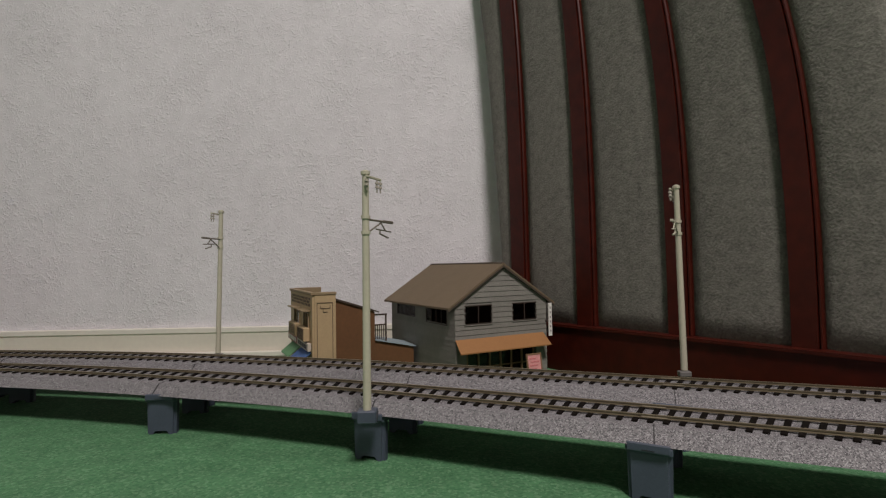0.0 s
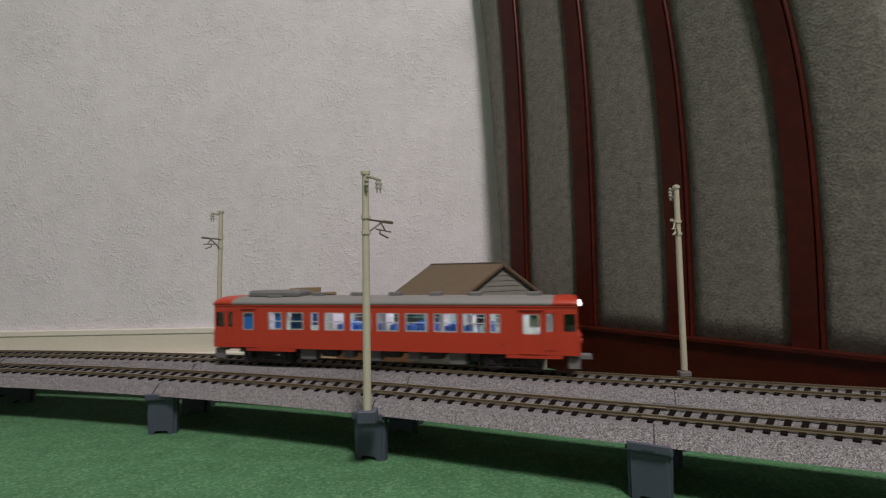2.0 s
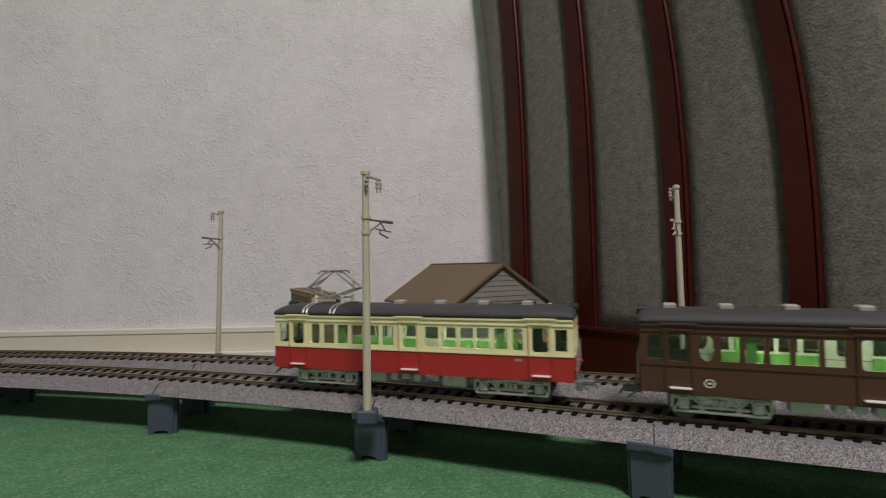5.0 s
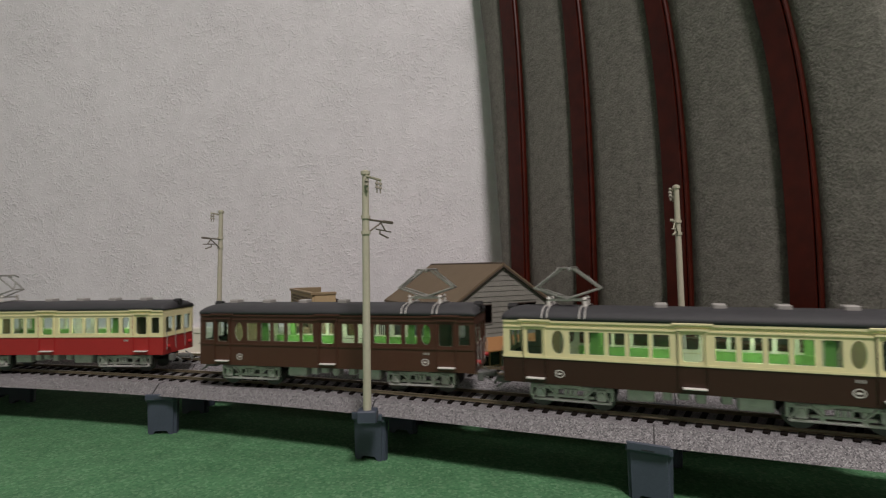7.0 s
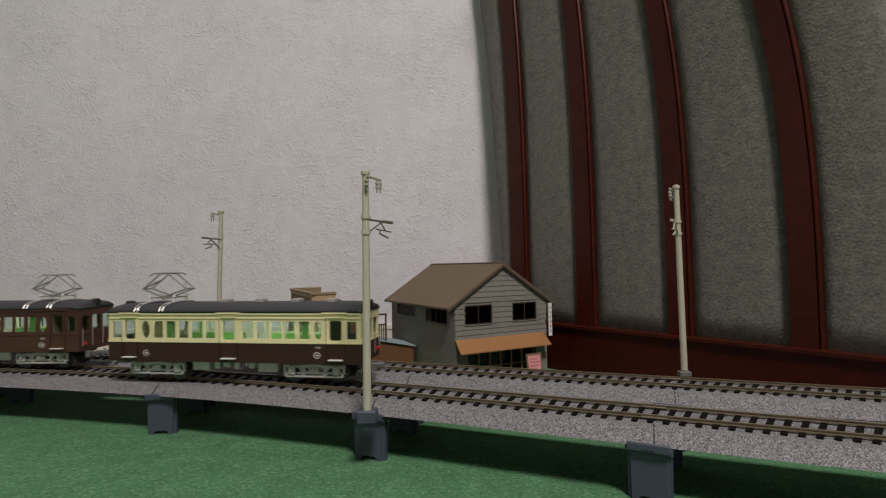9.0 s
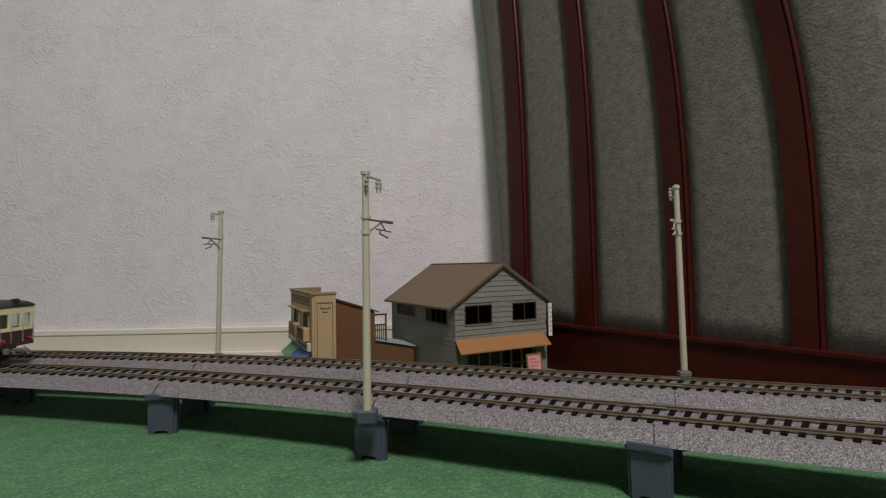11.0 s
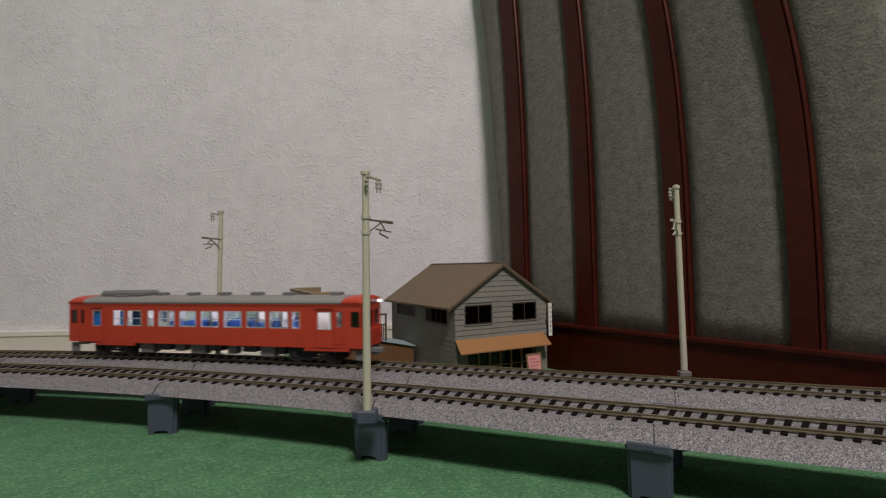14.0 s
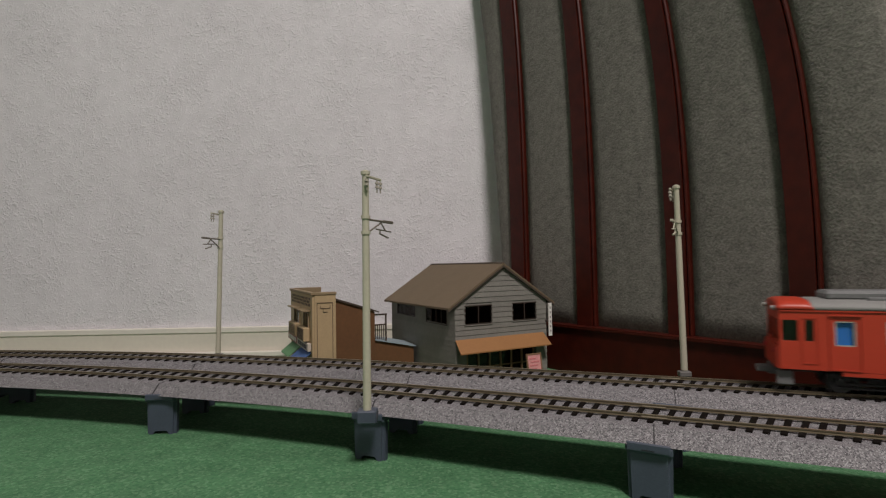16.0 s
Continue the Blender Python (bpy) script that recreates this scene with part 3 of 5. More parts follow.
# ---- card shop with a beige facade ----
M_CARD = material("tan_printed_card", (0.46, 0.34, 0.19), 0.7, scale=80, vary=0.10, bump=0.06)
M_CARD_LINE = material("dark_brown_card_edge", (0.055, 0.038, 0.026), 0.7, scale=80)
M_CARD_DARK = material("olive_brown_card", (0.28, 0.21, 0.12), 0.7, scale=80, vary=0.1)
M_BROWN = material("red_brown_card_wall", (0.135, 0.060, 0.021), 0.75, scale=50, vary=0.12, bump=0.06)
M_BLUEROOF = material("pale_blue_grey_roof", (0.30, 0.37, 0.40), 0.55, scale=60, vary=0.08)
M_GREENCL = material("green_striped_cloth", (0.12, 0.27, 0.13), 0.8, scale=150)
M_BLUECL = material("blue_cloth", (0.06, 0.13, 0.33), 0.8, scale=150)
M_ROSE_SIGN = material("faded_rose_sign_card", (0.42, 0.20, 0.19), 0.7, scale=120)
M_CREAM_SIGN = material("pale_sign_card", (0.55, 0.50, 0.42), 0.7, scale=120)

shop = thing("corner_shop", pose(-0.1094, 0.430, 0), "tan card corner shop with balcony windows and a brown side wall", "shop")
FA = pose(0, 0, 0, 0, 0, math.degrees(math.atan2(0.900, -0.436))) @ Matrix.Diagonal((1.33, 1, 1.05, 1))   # along the facade, away from the camera
SA = pose(0, 0, 0, 0, 0, math.degrees(math.atan2(0.34, 0.94))) @ Matrix.Diagonal((0.95, 1, 1.05, 1))   # along the side wall
FL, FT = 0.080, 0.0725
FH = [(0.010, 0.024, 0.0435, 0.0570, 0), (0.042, 0.060, 0.0435, 0.0570, 0), (0.012, 0.068, 0.002, 0.016, 0)]
facade = part("facade", wall_mesh(0, FL, 0, FT, FH, 0.0018), M_CARD, shop, at=FA)
part("parapet", boxed(-0.0012, FL + 0.001, -0.0012, 0.0030, FT, FT + 0.0022, bevel=0.0003), M_CARD_DARK, shop, at=FA)
part("parapet_return", boxed(FL - 0.0010, FL + 0.0008, -0.0290, -0.0014, FT - 0.0090, FT + 0.0026, bevel=0.0003), M_CARD_DARK, shop, at=FA)
for r in range(3):
    for i in range(14):
        part("fret", boxed(0.006 + i * 0.005 + (r % 2) * 0.0025, 0.0082 + i * 0.005 + (r % 2) * 0.0025, 0.0018, 0.0021, 0.0628 + r * 0.0026, 0.0648 + r * 0.0026), M_CARD_LINE, facade)
for x0, x1 in ((0.010, 0.024), (0.042, 0.060)):
    w = part("window", wall_mesh(x0 - 0.001, x1 + 0.001, 0.0427, 0.0578, [(x0, x1, 0.0435, 0.0570)], 0.0012), M_CARD_DARK, shop, at=FA @ pose(0, 0.0019, 0))
    part("mullion", boxed((x0 + x1) / 2 - 0.0005, (x0 + x1) / 2 + 0.0005, 0, 0.001, 0.0435, 0.0570), M_CARD_DARK, w)
    part("pane", boxed(x0, x1, -0.001, -0.0008, 0.0435, 0.0570), M_GLASS_DARK, w)
    bal = part("balcony", boxed(x0 - 0.003, x1 + 0.003, 0.0, 0.0055, 0.0345, 0.0455, bevel=0.0004), M_CARD, shop, at=FA @ pose(0, 0.0020, 0))
    for k in range(6):
        xx = x0 - 0.002 + (x1 - x0 + 0.004) * k / 5
        part("baluster", boxed(xx - 0.0004, xx + 0.0004, 0.0056, 0.0060, 0.0355, 0.0445), M_CARD_LINE, bal)
    bm = bmesh.new()
    prism(bm, [(x0 - 0.004, 0.0588), (x1 + 0.004, 0.0588), (x1 + 0.004, 0.0598), (x0 - 0.004, 0.0598)], 0.002, 0.0085)
    part("canopy", bm, M_CARD_DARK, shop, at=FA)
for x0, x1, mat in ((0.003, 0.040, M_CREAM_SIGN), (0.0425, 0.078, M_ROSE_SIGN)):
    board = part("sign_board", boxed(x0, x1, 0.0019, 0.0050, 0.0270, 0.0335, bevel=0.0003), mat, shop, "printed shop sign board", at=FA)
    for k in range(5):
        xx = x0 + 0.003 + k * (x1 - x0 - 0.006) / 5
        part("writing_bar", boxed(xx, xx + 0.0040, 0.00505, 0.0053, 0.0285, 0.0320), M_INK if mat is M_CREAM_SIGN else M_PAPER, board)
part("interior", boxed(0.001, FL - 0.001, -0.012, -0.0105, 0.0, FT - 0.004), M_INSIDE, shop, at=FA)
for x0, mat in ((0.004, M_BLUECL), (0.038, M_GREENCL)):
    bm = bmesh.new()
    v = [bm.verts.new(c) for c in ((x0, 0.002, 0.0262), (x0 + 0.030, 0.002, 0.0262), (x0 + 0.030, 0.014, 0.0170), (x0, 0.014, 0.0170),
                                   (x0, 0.002, 0.0255), (x0 + 0.030, 0.002, 0.0255), (x0 + 0.030, 0.014, 0.0163), (x0, 0.014, 0.0163))]
    for f in ((0, 1, 2, 3), (7, 6, 5, 4), (0, 3, 7, 4), (1, 5, 6, 2), (3, 2, 6, 7), (0, 4, 5, 1)):
        bm.faces.new([v[i] for i in f])
    part("awning", bm, mat, shop, at=FA)
# corner pillar
PW = 0.0190
pillar = part("pillar", boxed(0, PW, 0, 0.006, 0, FT, bevel=0.0003), M_CARD, shop, at=SA @ pose(0, -0.0005, 0))
part("capital", boxed(-0.0008, PW + 0.0006, -0.0012, 0.0065, FT, FT + 0.0022, bevel=0.0003), M_CARD_DARK, shop, at=SA)
for a in ((0.0022, 0.0026, 0.002, 0.066), (PW - 0.0032, PW - 0.0028, 0.002, 0.066), (0.0022, PW - 0.0028, 0.0660, 0.0664), (0.0035, PW - 0.0035, 0.0140, 0.0145),
          (0.0050, 0.0140, 0.0615, 0.0619), (0.0050, 0.0054, 0.0615, 0.0640), (0.0136, 0.0140, 0.0615, 0.0640), (0.0075, 0.0115, 0.0585, 0.0589), (0.0075, 0.0079, 0.0585, 0.0615)):
    part("groove", boxed(a[0], a[1], -0.0005, -0.0001, a[2], a[3]), M_CARD_LINE, pillar)
# brown side wall with a sloping top, and the low lean-to behind
bm = bmesh.new()
prism(bm, [(PW, 0), (0.0545, 0), (0.0545, 0.0570), (PW, 0.0675)], 0.0008, 0.034)
part("side_wall", bm, M_BROWN, shop, at=SA)
bm = bmesh.new()
prism(bm, [(PW, 0.0677), (0.0580, 0.0562), (0.0580, 0.0572), (PW, 0.0690)], -0.0008, 0.036)
part("roof", bm, M_CARD_LINE, shop, at=SA)
bm = bmesh.new()
prism(bm, [(0.0546, 0), (0.0915, 0), (0.0915, 0.0260), (0.0546, 0.0330)], 0.0008, 0.030)
part("lean_to", bm, M_BROWN, shop, at=SA)
bm = bmesh.new()
prism(bm, [(0.0546, 0.0333), (0.0935, 0.0258), (0.0935, 0.0266), (0.0546, 0.0342)], -0.0012, 0.033)
part("lean_to_roof", bm, M_BLUEROOF, shop, at=SA)
rail = part("balcony_rail", boxed(0.0550, 0.0655, 0.0018, 0.0028, 0.0452, 0.0464), M_CARD_LINE, shop, at=SA)
for k in range(6):
    part("baluster", boxed(0.0552 + k * 0.0019, 0.0560 + k * 0.0019, 0.0019, 0.0027, 0.0335, 0.0451), M_CARD_LINE, rail)
part("balcony_post", boxed(0.0646, 0.0660, 0.0016, 0.0030, 0.0315, 0.0550), M_CARD_LINE, shop, at=SA)
part("balcony_top", boxed(0.0547, 0.0665, 0.0018, 0.0028, 0.0536, 0.0550), M_CARD_LINE, shop, at=SA)

# ---- trains ----
M_CREAM = material("cream_enamel", (0.80, 0.75, 0.44), 0.4, scale=90, vary=0.05, bump=0.04)
M_TRAMRED = material("crimson_enamel", (0.40, 0.026, 0.026), 0.42, scale=90, vary=0.07, bump=0.04)
M_TRAMBROWN = material("dark_chocolate_enamel", (0.040, 0.0155, 0.011), 0.38, scale=90, vary=0.08, bump=0.04)
M_BROWNCAR = material("brown_enamel", (0.075, 0.031, 0.019), 0.4, scale=90, vary=0.08, bump=0.04)
M_TRAMROOF = material("charcoal_canvas_roof", (0.045, 0.046, 0.050), 0.7, scale=150, vary=0.12, bump=0.15)
M_WHITEMETAL = material("bare_white_metal", (0.62, 0.61, 0.59), 0.45, metal=0.3, scale=250, vary=0.25, bump=0.2, dist=0.0003)
M_COUPLER = material("dull_grey_coupler", (0.17, 0.18, 0.17), 0.5, metal=0.3, scale=200, vary=0.2)
M_SILVER = material("silver_paint", (0.72, 0.71, 0.68), 0.32, metal=0.5, scale=150)
M_PANTO = material("dull_silver_pantograph_metal", (0.48, 0.475, 0.45), 0.28, metal=0.75, scale=150, vary=0.2)
M_STEP = material("white_step_edge", (0.72, 0.70, 0.66), 0.5, scale=150)
M_VENT = material("pale_grey_ventilator", (0.36, 0.35, 0.33), 0.6, scale=150)
M_SEAT = material("bright_green_seat", (0.125, 0.285, 0.06), 0.7, scale=150, vary=0.15)
M_INT = material("pale_green_interior", (0.45, 0.45, 0.36), 0.6, scale=80)
M_BULKHEAD = material("brown_wood_bulkhead", (0.20, 0.15, 0.085), 0.6, scale=80, vary=0.15)
M_LED = material("warm_led_strip", (0.9, 0.95, 0.8), 0.5, bump=0, emit=12.5, emit_color=(0.97, 1.0, 0.80))
M_BULB = material("bright_led_bulb", (0.95, 1.0, 0.9), 0.5, bump=0, emit=52.0, emit_color=(0.93, 1.0, 0.82))
M_LEDW = material("cool_led_strip", (0.9, 0.95, 1.0), 0.5, bump=0, emit=15.0, emit_color=(0.85, 0.92, 1.0))
M_RED = material("vermilion_enamel", (0.48, 0.048, 0.022), 0.42, scale=70, vary=0.06, bump=0.04)
M_REDROOF = material("grey_roof_paint", (0.25, 0.25, 0.24), 0.65, scale=90, vary=0.08, bump=0.08)
M_ALU = material("aluminium_sash", (0.62, 0.62, 0.62), 0.35, metal=0.5, scale=120)
M_BLUESEAT = material("blue_seat", (0.035, 0.10, 0.42), 0.7, scale=120, vary=0.12)
M_PINKWALL = material("pale_pink_bulkhead", (0.72, 0.55, 0.56), 0.6, scale=60)
M_BLUECURTAIN = material("blue_curtain", (0.03, 0.20, 0.75), 0.7, scale=120, vary=0.12)
M_NAVY = material("navy_board", (0.01, 0.035, 0.16), 0.7, scale=120)
M_UNDER = material("dark_grey_underframe", (0.035, 0.035, 0.037), 0.6, scale=200, vary=0.2)
M_UNDERG = material("grey_equipment_box", (0.16, 0.165, 0.165), 0.6, scale=150, vary=0.12)
M_HEAD = material("headlamp_glow", (1, 1, 1), 0.4, bump=0, emit=1.6, emit_color=(0.9, 0.93, 1.0))


def holed_panel(x0, x1, z0, z1, holes, thick):
    """A panel in x and z, from y=0 to y=thick, with openings of (x0, x1, z0, z1, corner radius; 1 for an oval)."""
    bm = bmesh.new()

    def quad(pts, y):
        bm.faces.new([bm.verts.new((x, y, z)) for x, z in pts])

    def both(a, b, c, d):
        for y in (0, thick):
            quad(((a, b), (c, b), (c, d), (a, d)), y)
    x = x0
    for h in sorted(holes):
        if h[0] - x > 1e-6:
            both(x, z0, h[0], z1)
        hx0, hx1, hz0, hz1, rad = h
        both(hx0, z0, hx1, hz0)
        both(hx0, hz1, hx1, z1)
        cx, cz, ax, az = (hx0 + hx1) / 2, (hz0 + hz1) / 2, (hx1 - hx0) / 2, (hz1 - hz0) / 2
        m = 8 if rad > 0 else 1
        rim = [(1, -1 + 2 * k / m) for k in range(m)] + [(1 - 2 * k / m, 1) for k in range(m)] + [(-1, 1 - 2 * k / m) for k in range(m)] + [(-1 + 2 * k / m, -1) for k in range(m)]
        n = len(rim)
        inner, outer = [], []
        for qx, qz in rim:
            px, pz = ax * qx, az * qz
            outer.append((cx + px, cz + pz))
            if rad >= 1:
                l = math.hypot(qx, qz)
                px, pz = ax * qx / l, az * qz / l
            elif rad > 0:
                ex, ez = ax - rad, az - rad
                vx, vz = abs(px) - ex, abs(pz) - ez
                if vx > 0 and vz > 0:
                    l = math.hypot(vx, vz)
                    px, pz = math.copysign(ex + vx / l * rad, px), math.copysign(ez + vz / l * rad, pz)
            inner.append((cx + px, cz + pz))
        for k in range(n):
            j = (k + 1) % n
            if rad > 0:
                for y in (0, thick):
                    pts = []
                    for q in (inner[k], inner[j], outer[j], outer[k]):
                        if not any(math.hypot(q[0] - o[0], q[1] - o[1]) < 1e-8 for o in pts):
                            pts.append(q)
                    if len(pts) > 2:
                        quad(pts, y)
            bm.faces.new([bm.verts.new(v) for v in ((inner[k][0], 0, inner[k][1]), (inner[j][0], 0, inner[j][1]),
                                                    (inner[j][0], thick, inner[j][1]), (inner[k][0], thick, inner[k][1]))])
        x = hx1
    if x1 - x > 1e-6:
        both(x, z0, x1, z1)
    for a, b, c, d in ((x0, z0, x1, z0), (x0, z1, x1, z1), (x0, z0, x0, z1), (x1, z0, x1, z1)):
        bm.faces.new([bm.verts.new(v) for v in ((a, 0, b), (c, 0, d), (c, thick, d), (a, thick, b))])
    bmesh.ops.remove_doubles(bm, verts=bm.verts, dist=1e-7)
    return bm


def roof_mesh(L, w, z0, z1, ends=0.006, over=0.0004):
    bm = bmesh.new()
    rings = []
    for x, k in ((-L / 2 - over, 0.62), (-L / 2 + ends * 0.3, 0.86), (-L / 2 + ends, 0.97), (-L / 2 + ends * 2, 1.0),
                 (L / 2 - ends * 2, 1.0), (L / 2 - ends, 0.97), (L / 2 - ends * 0.3, 0.86), (L / 2 + over, 0.62)):
        ring = []
        for i in range(13):
            t = math.pi * i / 12
            c = math.cos(t)
            y = (w + over) * math.copysign(abs(c) ** 0.75, c)
            ring.append(bm.verts.new((x, y, z0 + (z1 - z0) * k * math.sin(t) ** 0.75)))
        rings.append(ring)
    for a, b in zip(rings[:-1], rings[1:]):
        for i in range(12):
            bm.faces.new((a[i], a[i + 1], b[i + 1], b[i]))
        bm.faces.new((a[12], a[0], b[0], b[12]))
    bm.faces.new(rings[0])
    bm.faces.new(rings[-1][::-1])
    return bm


def bogie(parent, x, mat, base, r, zf, bars=True, half=0.0125):
    b = part("bogie", boxed(x - base / 2, x + base / 2, -0.006, 0.006, zf - 0.002, zf + 0.001, bevel=0.0004), M_UNDER, parent, "bogie with cast side frames")
    for sy in (-1, 1):
        y = sy * half
        bm = bmesh.new()
        ya, yb = sorted((y, y - sy * 0.0016))
        box(bm, x - base / 2 - 0.005, x + base / 2 + 0.005, ya, yb, zf - 0.0012, zf + 0.0008, bevel=0.0003)
        box(bm, x - base / 2 + 0.003, x + base / 2 - 0.003, ya, yb, zf - 0.0048, zf - 0.0034, bevel=0.0003)
        box(bm, x - base / 2 - 0.0042, x + base / 2 + 0.0042, ya, yb, zf - 0.0068, zf - 0.0056, bevel=0.0003)
        for q in (-1, 1):
            box(bm, x + q * 0.0068 - 0.0011, x + q * 0.0068 + 0.0011, ya, yb, zf - 0.0060, zf - 0.0008, bevel=0.0003)
            rod(bm, (x + q * (base / 2 + 0.004), y, zf - 0.0060), (x + q * (base / 2 + 0.0005), y, zf + 0.0002), 0.0005, None, 6)
        for k in (-1, 1):
            cx = x + k * base / 2
            box(bm, cx - 0.0022, cx + 0.0022, min(ya, y + sy * 0.0009), max(yb, y + sy * 0.0009), zf - 0.0052, zf + 0.0002, bevel=0.0005)
            rod(bm, (cx, y, zf - 0.0022), (cx, y + sy * 0.0016, zf - 0.0022), 0.0015, 0.0011, 10)
            rod(bm, (cx - k * 0.003, y, zf + 0.0002), (cx - k * 0.0075, y, zf - 0.0040), 0.0006, None, 6)
            box(bm, cx + k * 0.0045 - 0.0006, cx + k * 0.0045 + 0.0006, ya, yb, zf - 0.0050, zf + 0.0006)
        for k in (-0.0022, 0.0, 0.0022):
            rod(bm, (x + k, y + sy * 0.0006, zf - 0.0032), (x + k, y + sy * 0.0006, zf - 0.0006), 0.0009, None, 8)
        box(bm, x - 0.0048, x + 0.0048, min(ya, y + sy * 0.001), max(yb, y + sy * 0.001), zf - 0.0002, zf + 0.0014, bevel=0.0004)
        part("side_frame", bm, mat, b)
    for k in (-1, 1):
        bm = bmesh.new()
        for sy in (-1, 1):
            rod(bm, (x + k * base / 2, sy * 0.0072, r - 0.0017), (x + k * base / 2, sy * 0.0098, r - 0.0017), r + 0.0005, None, 20)
        rod(bm, (x + k * base / 2, -0.0115, r - 0.0017), (x + k * base / 2, 0.0115, r - 0.0017), 0.0009, None, 8)
        part("wheelset", bm, M_WHEEL, b)
    return b


M_WHEEL = material("dark_steel_wheel", (0.10, 0.10, 0.10), 0.4, metal=0.8, scale=150)


def vents(parent, xs, z, mat, sx=0.0030, y=0.0):
    for x in xs:
        bm = boxed(x - sx, x + sx, y - 0.0035, y + 0.0035, z - 0.0012, z + 0.0016, bevel=0.0005)
        part("ventilator", bm, mat, parent)


def pantograph(parent, x, z):
    pan = part("pantograph", boxed(x - 0.0085, x + 0.0085, -0.0062, -0.0052, z + 0.0026, z + 0.0034), M_PANTO, parent, "raised silver diamond pantograph")
    bm = bmesh.new()
    box(bm, x - 0.0085, x + 0.0085, 0.0052, 0.0062, z + 0.0026, z + 0.0034)
    for k in (-0.0078, 0.0, 0.0078):
        box(bm, x + k - 0.0005, x + k + 0.0005, -0.0060, 0.0060, z + 0.0028, z + 0.0034)
    rod(bm, (x - 0.003, -0.002, z + 0.0034), (x + 0.003, -0.002, z + 0.0034), 0.0012, None, 8)
    part("base_frame", bm, M_PANTO, pan)
    for k in (-0.0085, 0.0085):
        for y in (-0.0058, 0.0058):
            bm = bmesh.new()
            rod(bm, (x + k, y, z - 0.0016), (x + k, y, z + 0.0026), 0.0010, None, 8)
            rod(bm, (x + k, y, z + 0.0034), (x + k, y, z + 0.0046), 0.0011, 0.0007, 8)
            part("insulator", bm, M_STEP, pan)
    for sx in (-1, 1):
        bm = bmesh.new()
        for y in (-0.0050, 0.0050):
            rod(bm, (x + sx * 0.0012, y, z + 0.0038), (x + sx * 0.0155, y * 0.8, z + 0.0085), 0.00054, None, 6)
        rod(bm, (x + sx * 0.0155, -0.0044, z + 0.0085), (x + sx * 0.0155, 0.0044, z + 0.0085), 0.00054, None, 6)
        part("lower_arm", bm, M_PANTO, pan)
        bm = bmesh.new()
        for y in (-0.0038, 0.0038):
            rod(bm, (x + sx * 0.0155, y, z + 0.0085), (x + sx * 0.0028, y * 1.1, z + 0.0182), 0.00054, None, 6)
        rod(bm, (x + sx * 0.0155, -0.0038, z + 0.0085), (x + sx * 0.0090, 0.0040, z + 0.0138), 0.00054, None, 6)
        part("upper_arm", bm, M_PANTO, pan)
        bm = bmesh.new()
        rod(bm, (x + sx * 0.0028, -0.0100, z + 0.0185), (x + sx * 0.0028, 0.0100, z + 0.0185), 0.0005, None, 6)
        for y in (-1, 1):
            rod(bm, (x + sx * 0.0028, y * 0.0100, z + 0.0185), (x + sx * 0.0028, y * 0.0128, z + 0.0171), 0.0005, None, 6)
        part("collector_strip", bm, M_PANTO, pan)
    bm = bmesh.new()
    for y in (-0.0045, 0.0045):
        rod(bm, (x - 0.0028, y, z + 0.0182), (x + 0.0028, y, z + 0.0182), 0.0004, None, 6)
    part("head", bm, M_PANTO, pan)
    return pan


TW = 0.0168
T_WIN = [(-51, -44.2), (-42.3, -35.8), (-33.9, -27.1), (-25.3, -17.5), (-15.8, -9.2), (8.1, 15.6), (17.6, 24.9), (26.7, 33.8), (35.4, 42.3), (44.4, 51)]
T_DOOR = [(-70.5, -63.4), (-4.3, 3.5), (62.9, 70.3)]
T_END = [(-78.9, -73.0), (73.6, 79.2)]
T_OVAL = [(-59, -53.2), (53.3, 58.6)]


